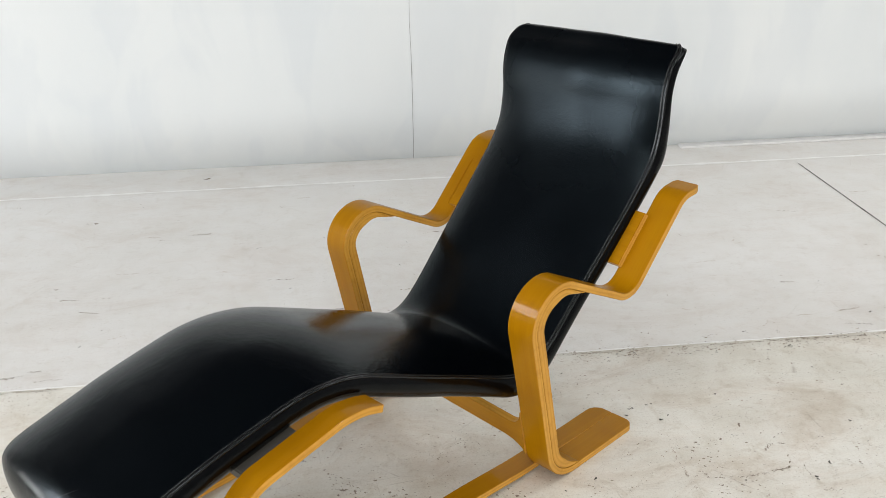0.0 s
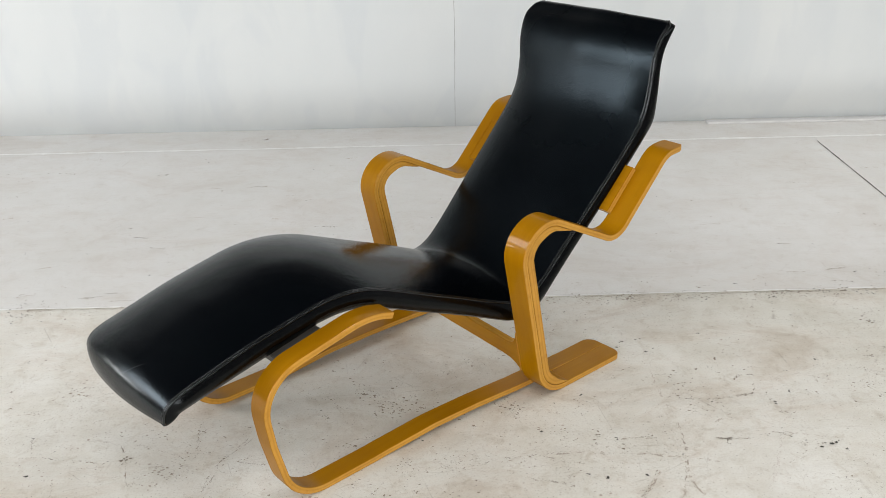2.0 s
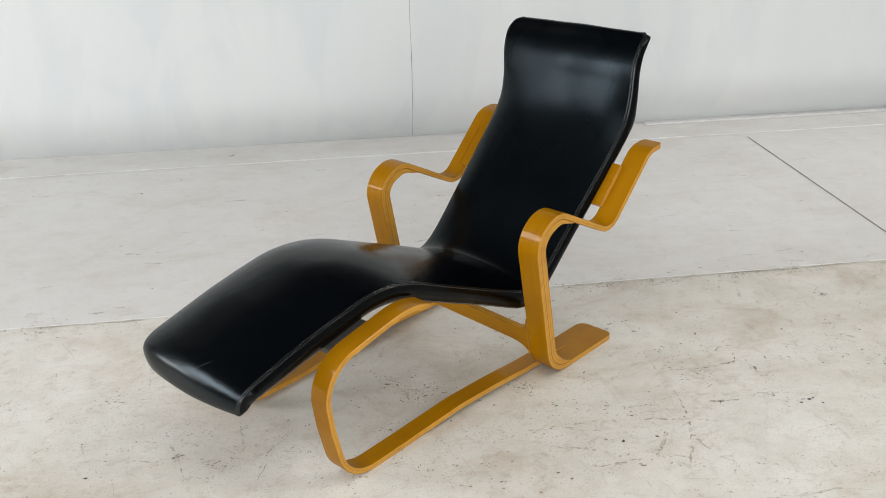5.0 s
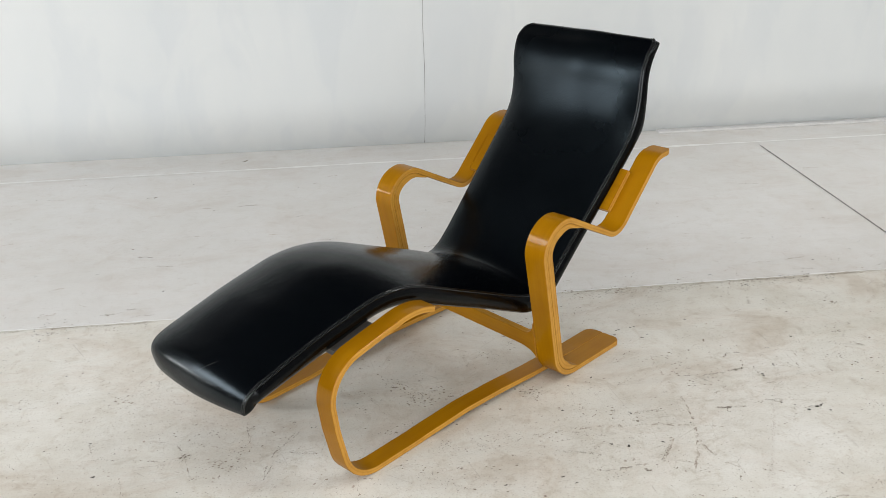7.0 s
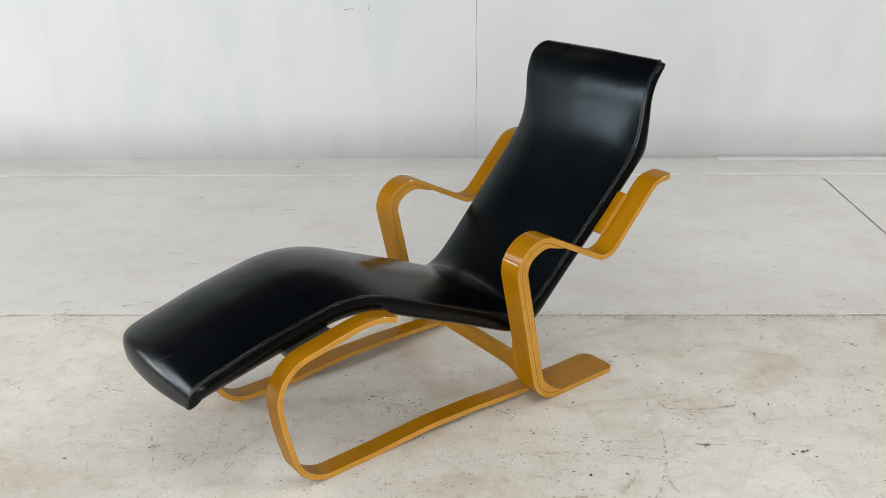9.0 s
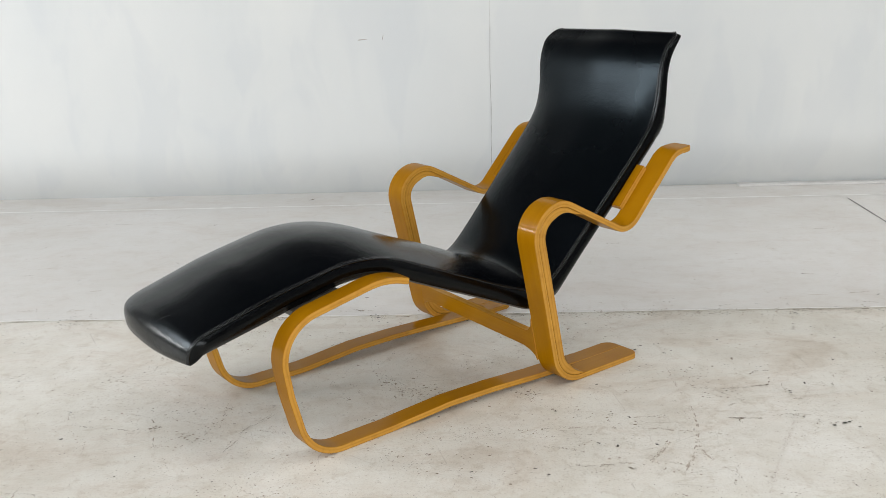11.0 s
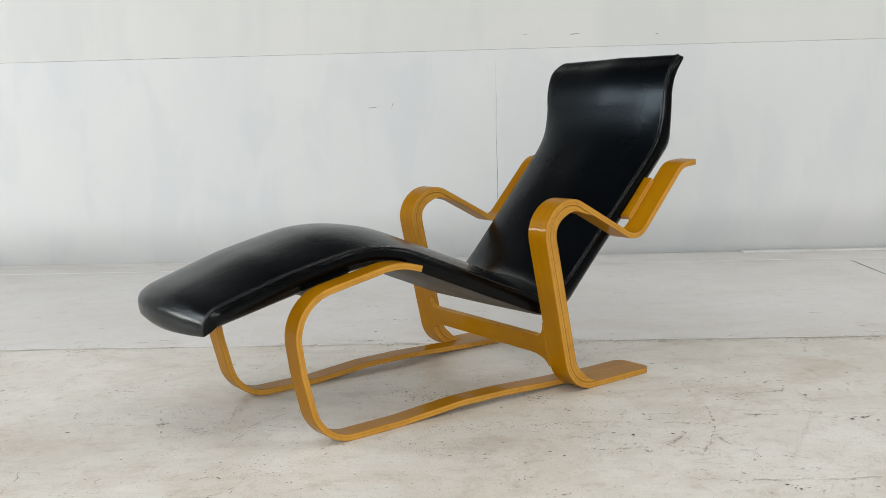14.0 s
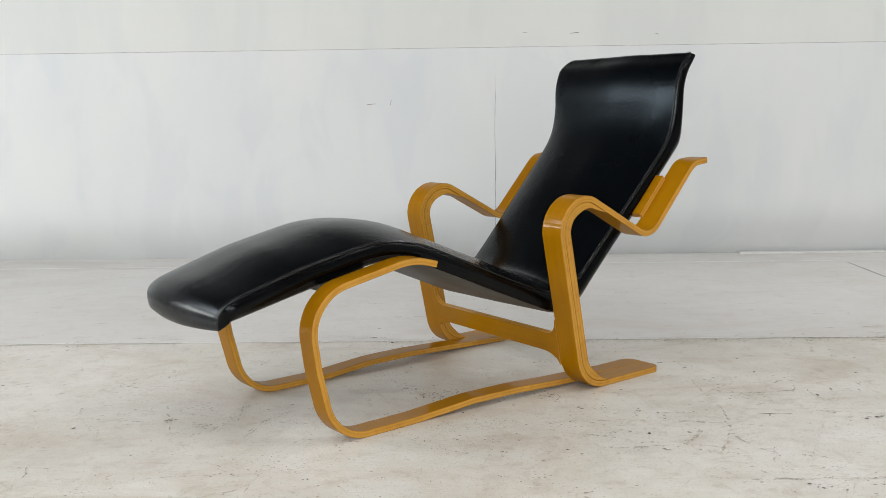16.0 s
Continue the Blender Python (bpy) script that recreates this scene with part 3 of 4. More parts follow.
# a scratch over the toe
bm = bmesh.new()
prev = None
for k in range(13):
    j, c = 5.7 + k * 0.26, 16.4 - k * 0.18
    j0, c0 = int(j), int(c)
    v = stations[j0][c0].lerp(stations[j0 + 1][c0], j - j0).lerp(stations[j0][c0 + 1].lerp(stations[j0 + 1][c0 + 1], j - j0), c - c0)
    v = v + Vector((-0.5, 0, 0.86)) * 0.0005
    w = 0.0005 * (1 - abs(k - 6) / 8)
    cur = (bm.verts.new(v + Vector((0, w, 0))), bm.verts.new(v - Vector((0, w, 0))))
    if prev:
        bm.faces.new((prev[0], prev[1], cur[1], cur[0]))
    prev = cur
part("scratch", bm, SCRATCH, top, "thin pale scratch in the leather")

# underside
bm = bmesh.new()
rows = []
for p, n, s in zip(base, base_n, base_s):
    hw = half_width(s) - 0.004
    rows.append([bm.verts.new((p.x - n.x * d, mid_y(s) + hw * u, p.y - n.y * d)) for u, d in ((-1, 0), (-0.97, 0.004), (0, 0.005), (0.97, 0.004), (1, 0))])
for r0, r1 in zip(rows, rows[1:]):
    for k in range(4):
        bm.faces.new((r0[k], r0[k + 1], r1[k + 1], r1[k]))
bmesh.ops.recalc_face_normals(bm, faces=bm.faces)
under = part("underside", bm, CLOTH, chair, "dark lining under the seat")
# closing strip under the toe and behind the head
for end, row in ((0, stations[0]), (-1, stations[-1])):
    bm = bmesh.new()
    p, s = base[end], base_s[end]
    hw = half_width(s) - 0.004
    low = [Vector((p.x, mid_y(s) + hw * u, p.y)) for u in US]
    va, vb = [bm.verts.new(v) for v in row], [bm.verts.new(v) for v in low]
    for k in range(len(US) - 1):
        bm.faces.new((va[k], va[k + 1], vb[k + 1], vb[k]))
    bmesh.ops.recalc_face_normals(bm, faces=bm.faces)
    part("end_fold", bm, BORDER, chair)


# ---- rails and blocks ----
def board(name, outline, origin, xdir, ydir, thick, mat, parent, label=""):
    """A flat board: an outline in (u, v) on a plane, with a thickness along the plane's normal."""
    bm = bmesh.new()
    lay = bm.verts.layers.float_vector.new("grain")
    layf = bm.verts.layers.float.new("edge")
    o, xd, yd = Vector(origin), Vector(xdir).normalized(), Vector(ydir).normalized()
    nd = xd.cross(yd).normalized()
    loops = []
    for d, e in ((0.0, 0), (0.001, 1), (thick - 0.001, 1), (thick, 0)):
        loop = []
        for u, v in outline:
            w = bm.verts.new(o + xd * u + yd * v + nd * d)
            w[lay] = (u, v, d)
            w[layf] = e
            loop.append(w)
        loops.append(loop)
    n = len(outline)
    for a, b in zip(loops, loops[1:]):
        for k in range(n):
            bm.faces.new((a[k], a[(k + 1) % n], b[(k + 1) % n], b[k]))
    bm.faces.new(loops[0][::-1])
    bm.faces.new(loops[-1])
    bmesh.ops.recalc_face_normals(bm, faces=bm.faces)
    ob = part(name, bm, mat, parent, label, smooth=False)
    return ob


# cross rail in the plane of the arm legs, flaring into them
LEG_DIR = Vector((-0.2480, -0.064, 0.9660))
LEG_AT = Vector((0.641, 0.0275, 0.0))


def rail_outline():
    up, lo, reach = 0.141, 0.091, 0.2585
    pts = []

    def arc(cu, cv, ru, rv, a0, a1, n=10):
        for k in range(n + 1):
            a = radians(a0 + (a1 - a0) * k / n)
            pts.append((cu + ru * math.cos(a), cv + rv * math.sin(a)))
    arc(reach - 0.036, up + 0.042, 0.036, 0.042, 270, 360)
    arc(reach - 0.06, lo - 0.031, 0.06, 0.031, 0, 90)
    arc(-reach + 0.06, lo - 0.031, 0.06, 0.031, 90, 180)
    arc(-reach + 0.036, up + 0.042, 0.036, 0.042, 180, 270)
    return pts


board("cross_rail", rail_outline(), LEG_AT + Vector((0.9765, 0, 0.2155)) * 0.0008, (0.0306, 0.516, 0), LEG_DIR, 0.016, WOOD, chair)

# board behind the backrest, let in between the two arm frames
BACK_DIR = Vector((0.651, -0.052, 0.757))
BACK_AT = Vector((0.8598, -0.001, 0.3702)) + Vector((0.759, 0, -0.651)) * 0.001
board("back_rail", [(-0.266, 0.050), (0.262, 0.050), (0.262, 0.1745), (-0.266, 0.1745)], BACK_AT, (0.0306, 0.508, 0), BACK_DIR, -0.014, WOOD, chair)

for side_y in (-1, 1):
    # block between the runner frame and the seat, coloured dark to read as shade
    y0, y1 = sorted((runner_y(side_y, 0.05, 0.35)[1], side_y * 0.10))
    bm = bmesh.new()
    box(bm, -0.03, y0, 0.327, 0.085, y1, 0.343, 0.002)
    for v in bm.verts:
        v.co.z += 0.20 * (v.co.x - 0.03)
    part("seat_block", bm, CLOTH, chair, "block toned dark for the shade under the seat", smooth=False)
    # screws through the far arm frame into the back rail
    for u in (0.108, 0.146) if side_y > 0 else ():
        c = Vector((0.8445 + 0.0306, 0.262, 0.3702)) + BACK_DIR * u + Vector((-0.759, 0, 0.651)) * 0.0004
        bm = bmesh.new()
        bmesh.ops.create_cone(bm, cap_ends=True, segments=14, radius1=0.0042, radius2=0.0036, depth=0.0012)
        m = Vector((-0.759, 0, 0.651)).to_track_quat("Z", "Y").to_matrix().to_4x4()
        bmesh.ops.transform(bm, verts=bm.verts, matrix=Matrix.Translation(c) @ m)
        part("screw", bm, BRASS, arm, "small countersunk brass screw")


# ---- lamps ----
# unseen strip lights, added and powered to balance wall and floor brightness
def added_ceiling_lamp(x, y, along, watts):
    lamp = tagged(new("added_ceiling_lamp"), "unseen white strip light added under the ceiling", "lamp", group="ceiling strip lights")
    lamp.matrix_world = pose(x, y, ROOM_H - 0.10, 0, 0, along)
    bm = bmesh.new()
    box(bm, -0.95, -0.16, 0.0, 0.95, 0.16, 0.095, 0.006)
    part("housing", bm, HOUSING, lamp, smooth=False)
    l = area("fill_strip", (x, y, ROOM_H - 0.11), (x, y + 0.0001, 0), 0.28, 1.8, watts, (1.0, 0.975, 0.94))
    l.matrix_world = pose(x, y, ROOM_H - 0.11, 0, 0, along) @ pose(0, 0, 0, 0, 0, 90)
    l.parent = None


for x, y, watts in ((-2.4, -2.2, 14), (-0.2, -3.2, 16), (2.2, -3.2, 9), (-0.2, -1.0, 21), (2.4, -1.0, 16), (3.4, 1.0, 42)):
    added_ceiling_lamp(x, y, 0, watts)
# unseen side light, placed for the highlights on leather and wood
area("unseen_window_light", (ROOM_X0 - 0.08, -0.10, 2.36), (0, -0.10, 2.36), 1.7, 1.7, 106, (0.97, 0.98, 1.0))
# small added light low in the west opening, for the arm bends' glint
area("unseen_window_light", (ROOM_X0 - 0.08, 0.6, 0.80), (0, 0.6, 0.80), 0.9, 0.4, 24, (1.0, 0.97, 0.92))
# unseen fill from behind the camera, added to lift shade under the chair
area("unseen_window_light", (0.2, ROOM_Y0 - 0.08, 1.5), (0.2, 0, 1.5), 4.6, 2.0, 160, (1.0, 0.985, 0.965))


# ---- wear on the wall ----
def wall_back(z):
    return WALL_Y + UNDERCUT * max(0.0, 1 - z / UNDER_H) ** 2


def wall_line(name, pts, width, mat, label, taper=False):
    """A hairline on the wall through (x, z) points."""
    bm = bmesh.new()
    pts = even([Vector(p) for p in pts], 0.012)
    prev = None
    for i, p in enumerate(pts):
        w = width * (0.3 + 1.0 * abs(noise.noise((p.x * 31, p.y * 31, 1.3))))
        if taper:
            w *= max(0.15, 1 - i / len(pts))
        t = (pts[min(i + 1, len(pts) - 1)] - pts[max(i - 1, 0)]).normalized()
        n = Vector((-t.y, t.x)) * w / 2
        cur = [bm.verts.new((p.x + k * n.x, wall_back(p.y) - 0.0012, p.y + k * n.y)) for k in (1, -1)]
        if prev:
            bm.faces.new((prev[0], prev[1], cur[1], cur[0]))
        prev = cur
    part(name, bm, mat, wall, label, smooth=False)


wall_line("crack", [(0.547, 0.002), (0.543, 0.2), (0.545, 0.42), (0.542, 0.60), (0.545, 0.76)], 0.0026, CRACK, "dark vertical crack")
wall_line("crack", [(0.545, 0.76), (0.544, 0.93)], 0.003, SMUDGE, "faint vertical crack", True)
for x, z, dx, dz in ((-0.045, 0.724, 0.04, 0.004), (0.062, 0.722, 0.006, 0.022), (0.885, 1.032, 0.04, 0.004), (0.672, 1.038, 0.018, 0.0), (1.272, 1.024, 0.012, 0.0)):
    wall_line("scratch", [(x, z), (x + dx, z + dz)], 0.004, SCUFF, "small dark scratch")

# ---- wear on the floor ----
rng = random.Random(7)


def marks(name, label, mat, lines, z):
    """Flat chips of paint damage. A line is a trail of grains, thickest along its run, with only scraps of it whole."""
    grains = random.Random(name)
    bm = bmesh.new()
    for pts, width in lines:
        if not width:
            # no two chips lie in quite the same plane
            up = z + grains.uniform(0.0, 0.00028)
            bm.faces.new([bm.verts.new((x, y, up)) for x, y in pts])
            continue
        path = even([Vector(p) for p in pts], max(0.0009, width * 0.35))
        for i, p in enumerate(path):
            t = (path[min(i + 1, len(path) - 1)] - path[max(i - 1, 0)]).normalized()
            n = Vector((-t.y, t.x))
            thick = 0.5 + 1.1 * abs(noise.noise((p.x * 31, p.y * 31, width * 700)))
            if grains.random() > 0.45 + 0.6 * thick:
                continue
            q = p + n * grains.gauss(0, width * 0.5)
            size = min(width, 0.0034)
            la, wa = size * grains.uniform(0.35, 1.0) * thick, size * grains.uniform(0.15, 0.45) * thick
            ring = [q + t * (la * math.cos(f) * grains.uniform(0.7, 1.2)) + n * (wa * math.sin(f) * grains.uniform(0.7, 1.2)) for f in (k * math.tau / 5 for k in range(5))]
            up = z + grains.uniform(0.0, 0.00028)
            bm.faces.new([bm.verts.new((v.x, v.y, up)) for v in ring])
    tagged(part(name, bm, mat, smooth=False), label, "scuff marks", kind="stuff")


def stroke(into, x0, y0, x1, y1, bend, width=0.0034, keep=0.12):
    """A scrape from (x0, y0) to (x1, y1), bowed sideways by bend, broken where the paint held."""
    a, b = Vector((x0, y0)), Vector((x1, y1))
    n = Vector((a.y - b.y, b.x - a.x)).normalized()
    count = max(2, int((b - a).length / 0.006))
    run = []
    for k in range(count + 1):
        u = k / count
        p = a.lerp(b, u) + n * (bend * 4 * u * (1 - u)) + n * 0.004 * noise.noise((x0 * 50 + u * 9, y0 * 50, 0.3))
        if noise.noise((p.x * 110, p.y * 110, 5.1)) + keep > -0.04:
            run.append(p)
        else:
            if len(run) > 1:
                into.append((run, width))
            run = []
    if len(run) > 1:
        into.append((run, width))


def cluster(into, x, y, radius, count, size=0.004):
    crumbs(into, x, y, radius, count, size * 0.75, 1.3, rng.uniform(-20, 20))


def crumb(into, x, y, size, turn):
    """One chip in the paint: a small ragged patch, longer than wide."""
    n, k = rng.randint(5, 7), rng.uniform(0.35, 0.8)
    ca, sa = math.cos(turn), math.sin(turn)
    pts = []
    for i in range(n):
        r = size * rng.uniform(0.55, 1.25)
        u, v = r * math.cos(i * math.tau / n), r * k * math.sin(i * math.tau / n)
        pts.append((x + u * ca - v * sa, y + u * sa + v * ca))
    into.append((pts, 0))


def crumbs(into, x, y, radius, count, size=0.002, stretch=1.0, turn=0.0):
    """Chips strewn round a spot, the finest ones the most."""
    a = radians(turn)
    for _ in range(count):
        u, v = rng.gauss(0, radius) * stretch, rng.gauss(0, radius)
        crumb(into, x + u * math.cos(a) - v * math.sin(a), y + u * math.sin(a) + v * math.cos(a), size * rng.uniform(0.4, 1.0) ** 1.7 * 1.5, a + rng.gauss(0, 0.6))


def hair(into, x0, y0, x1, y1, width):
    """A hairline scratch that wanders, frays and breaks off."""
    a, b = Vector((x0, y0)), Vector((x1, y1))
    along = (b - a).normalized()
    n = Vector((-along.y, along.x))
    turn, run, seed = math.atan2(along.y, along.x), [], x0 * 37 + y1 * 11
    count = max(3, int((b - a).length / 0.004))
    for k in range(count + 1):
        u = k / count
        p = a.lerp(b, u) + n * (0.010 * noise.noise((seed, u * 3.1, 0.2)) * min(1, (b - a).length / 0.1) + 0.0016 * noise.noise((seed, k * 0.7, 4.4)))
        if noise.noise((seed + k * 0.31, 2.2, y0 * 9)) > -0.07:
            run.append(p)
            if rng.random() < 0.25:
                crumb(into, p.x + n.x * rng.gauss(0, 0.0022), p.y + n.y * rng.gauss(0, 0.0022), width * rng.uniform(0.5, 1.3), turn + rng.gauss(0, 0.4))
        else:
            if len(run) > 1:
                into.append((run, width * rng.uniform(0.6, 1.0)))
            run = []
            if rng.random() < 0.5:
                crumb(into, p.x, p.y, width * 0.6, turn)
    if len(run) > 1:
        into.append((run, width))


faint, pale, dark, dirt = [], [], [], []
stroke(pale, 0.968, 0.318, 0.965, 0.119, -0.008)
stroke(pale, 0.965, 0.119, 0.945, -0.127, 0.013)
stroke(pale, 0.945, -0.127, 0.870, -0.290, 0.008)
stroke(dark, 0.998, 0.161, 1.190, 0.174, -0.016)
stroke(dark, 1.159, 0.233, 1.213, 0.252, 0.014)
stroke(dark, 1.143, 0.349, 1.133, 0.298, -0.000)
stroke(dark, 1.199, 0.213, 1.184, 0.167, 0.001)
stroke(dark, 1.220, 0.088, 1.259, 0.084, 0.002)
stroke(pale, 1.183, 0.012, 1.223, 0.003, -0.011)
stroke(pale, 1.179, 0.001, 1.222, 0.000, 0.010)
stroke(pale, 1.226, 0.002, 1.391, -0.053, 0.009)
stroke(pale, 0.831, 0.001, 0.911, -0.003, 0.004)
stroke(pale, 0.663, -0.051, 1.050, -0.099, 0.019)
stroke(pale, 0.962, -0.079, 0.997, -0.253, -0.028)
stroke(pale, 0.890, -0.122, 0.833, -0.210, 0.001)
stroke(dark, 0.675, -0.218, 0.794, -0.238, 0.011)
stroke(dark, 1.038, -0.007, 1.141, -0.014, 0.001)
stroke(dark, 1.519, 0.330, 1.566, 0.325, 0.002)
stroke(dark, 0.647, -0.141, 0.697, -0.163, 0.003)
stroke(faint, 0.757, 0.529, 1.321, 0.487, 0.095, 0.010, 0.5)
stroke(pale, 1.540, 0.271, 1.603, 0.219, 0.000)
stroke(pale, 1.052, 0.046, 1.107, 0.091, 0.001)
stroke(pale, 0.833, -0.382, 1.191, -0.387, -0.009)
stroke(pale, 0.729, -0.216, 0.796, -0.214, 0.002)
cluster(dark, 1.022, 0.246, 0.03, 34)
cluster(dark, 1.474, 0.194, 0.016, 14)
cluster(dirt, 1.256, -0.041, 0.012, 7, 0.005)
cluster(dirt, 1.305, -0.039, 0.004, 4, 0.007)
cluster(dirt, 0.971, 0.38, 0.003, 3, 0.006)
cluster(dirt, 1.226, 0.125, 0.003, 3, 0.006)
cluster(dirt, 0.857, -0.134, 0.003, 2, 0.006)
cluster(dark, -0.476, 0.249, 0.016, 22)
cluster(dark, -0.285, -0.026, 0.008, 10)
cluster(dirt, -0.482, -0.077, 0.002, 2, 0.005)
cluster(pale, -0.198, -0.084, 0.03, 34)
cluster(dark, 0.34, 0.16, 0.035, 40)
cluster(dark, 0.797, 0.004, 0.02, 16)
hair(dark, -0.516, -0.006, -0.326, -0.038, 0.0020)
hair(dark, -0.387, -0.054, -0.323, -0.055, 0.0020)
hair(dark, -0.416, 0.244, -0.370, 0.247, 0.0020)
hair(dark, -0.456, 0.312, -0.418, 0.394, 0.0020)
hair(dark, -0.392, 0.296, -0.394, 0.342, 0.0020)
hair(dark, -0.133, 0.001, -0.141, 0.080, 0.0020)
hair(dark, -0.077, -0.058, -0.014, 0.043, 0.0020)
hair(dark, -0.042, -0.043, 0.031, -0.057, 0.0020)
hair(dark, -0.526, 0.071, -0.506, 0.022, 0.0020)
hair(dark, -0.092, -0.147, -0.085, -0.084, 0.0020)
hair(dark, -0.303, 0.032, -0.252, -0.123, 0.0020)
hair(dark, -0.422, -0.098, -0.406, -0.151, 0.0020)
hair(dark, -0.692, 0.005, -0.654, -0.054, 0.0020)
hair(dark, -0.761, 0.167, -0.732, 0.194, 0.0020)
hair(dark, -0.477, 0.088, -0.457, 0.090, 0.0020)
hair(dark, -0.793, 0.530, -0.779, 0.552, 0.0020)
hair(dark, -0.211, -0.185, -0.211, -0.150, 0.0020)
hair(pale, -0.360, 0.222, -0.249, 0.208, 0.0020)
hair(pale, -0.242, 0.018, -0.161, -0.018, 0.0020)
hair(pale, -0.626, 0.159, -0.539, 0.165, 0.0020)
crumbs(dark, -0.289, -0.027, 0.008, 14, 0.002, 1.0, 0)
crumbs(dark, -0.273, 0.110, 0.004, 5, 0.002, 1.0, 0)
crumbs(dark, -0.227, 0.062, 0.016, 16, 0.002, 1.0, 0)
crumbs(dark, -0.164, -0.011, 0.014, 20, 0.002, 1.0, 0)
crumbs(dark, -0.175, -0.082, 0.022, 30, 0.002, 1.0, 0)
crumbs(dark, -0.134, 0.075, 0.006, 10, 0.002, 1.0, 0)
crumbs(dark, -0.443, 0.189, 0.004, 6, 0.002, 1.0, 0)
crumbs(dark, -0.746, 0.291, 0.008, 6, 0.002, 1.0, 0)
crumbs(dark, -0.734, 0.569, 0.008, 5, 0.002, 1.0, 0)
crumbs(dark, -0.523, 0.595, 0.006, 5, 0.002, 1.0, 0)
crumbs(dark, -0.536, 0.353, 0.006, 4, 0.002, 1.0, 0)
crumbs(dark, -0.492, 0.687, 0.01, 10, 0.002, 1.0, 0)
crumbs(dark, -0.573, 0.709, 0.014, 10, 0.002, 1.0, 0)
crumbs(dark, -0.867, 0.701, 0.008, 5, 0.002, 1.0, 0)
crumbs(dark, -0.648, 0.268, 0.004, 3, 0.002, 1.0, 0)
crumbs(dark, -0.623, 0.190, 0.006, 4, 0.002, 1.0, 0)
crumbs(dark, -0.314, 0.066, 0.006, 5, 0.002, 1.0, 0)
crumbs(dark, -0.349, 0.075, 0.014, 10, 0.002, 1.0, 0)
crumbs(dark, -0.252, -0.118, 0.006, 8, 0.002, 1.0, 0)
crumbs(dark, 0.000, -0.030, 0.007, 6, 0.002, 1.0, 0)
crumbs(dirt, -0.025, 0.084, 0.001, 2, 0.0026, 1.0, 0)
crumbs(dirt, -0.483, -0.077, 0.001, 2, 0.0026, 1.0, 0)
crumbs(dirt, -0.703, 0.635, 0.001, 2, 0.0026, 1.0, 0)
crumbs(dirt, -0.624, 0.046, 0.001, 2, 0.0026, 1.0, 0)
crumbs(dirt, -0.518, 0.064, 0.001, 2, 0.0026, 1.0, 0)
crumbs(dirt, -0.320, -0.031, 0.001, 2, 0.0026, 1.0, 0)
crumbs(dirt, -0.294, 0.260, 0.001, 2, 0.0026, 1.0, 0)
crumbs(dirt, -0.663, -0.063, 0.001, 2, 0.0026, 1.0, 0)
crumbs(dark, 0.217, 0.260, 0.012, 16, 0.0028, 2.0, -35)
crumbs(dark, 0.241, 0.225, 0.012, 22, 0.0028, 2.0, -35)
crumbs(dark, 0.265, 0.191, 0.012, 26, 0.0028, 2.0, -35)
crumbs(dark, 0.288, 0.157, 0.012, 18, 0.0028, 2.0, -35)
crumbs(dark, 0.311, 0.124, 0.012, 10, 0.0028, 2.0, -35)
crumbs(dark, 0.300, 0.271, 0.008, 10, 0.002, 2.0, 90)
crumbs(dark, 0.206, 0.003, 0.009, 16, 0.002, 1.0, 0)
crumbs(dark, 0.253, 0.029, 0.007, 14, 0.002, 1.0, 0)
crumbs(dark, 0.338, -0.080, 0.018, 34, 0.0016, 1.0, 0)
crumbs(dark, 0.449, -0.060, 0.025, 60, 0.0016, 1.0, 0)
crumbs(dark, 0.596, 0.111, 0.014, 18, 0.002, 1.0, 0)
crumbs(dark, 0.691, 0.043, 0.012, 8, 0.002, 1.0, 0)
crumbs(dark, 0.292, -0.167, 0.018, 14, 0.002, 1.0, 0)
crumbs(dark, 0.320, -0.227, 0.012, 12, 0.002, 1.0, 0)
crumbs(dark, 0.223, -0.098, 0.025, 20, 0.002, 1.0, 0)
crumbs(dark, 0.454, 0.302, 0.016, 16, 0.002, 1.0, 0)
crumbs(dark, 0.512, 0.356, 0.016, 16, 0.002, 1.0, 0)
crumbs(dark, 0.450, 0.228, 0.014, 10, 0.002, 1.0, 0)
crumbs(dark, 0.108, 0.210, 0.01, 8, 0.002, 1.0, 0)
crumbs(dark, 0.160, 0.190, 0.01, 8, 0.002, 1.0, 0)
crumbs(dark, 0.444, -0.090, 0.022, 24, 0.0016, 1.0, 0)
crumbs(dark, 0.150, 0.119, 0.006, 8, 0.002, 1.0, 0)
crumbs(dark, 0.593, 0.161, 0.03, 12, 0.002, 1.0, 0)
crumbs(dark, 0.635, -0.055, 0.03, 18, 0.002, 1.0, 0)
crumbs(dark, 0.373, -0.169, 0.04, 26, 0.0016, 1.0, 0)
hair(dark, 0.481, -0.085, 0.573, -0.057, 0.0020)
hair(dark, 0.573, -0.057, 0.728, -0.059, 0.0020)
hair(dark, 0.589, -0.132, 0.650, -0.143, 0.0020)
hair(dark, 0.650, -0.143, 0.694, -0.168, 0.0020)
hair(dark, 0.572, -0.089, 0.572, -0.114, 0.0020)
hair(dark, 0.695, -0.086, 0.690, -0.162, 0.0020)
hair(dark, 0.685, -0.079, 0.741, -0.087, 0.0020)
hair(dark, 0.725, -0.226, 0.758, -0.216, 0.0020)
hair(dark, 0.652, -0.225, 0.735, -0.222, 0.0020)
hair(dark, 0.546, 0.024, 0.567, 0.019, 0.0020)
hair(pale, 0.415, -0.086, 0.492, -0.092, 0.0020)
hair(dark, 0.124, -0.170, 0.124, -0.234, 0.0020)
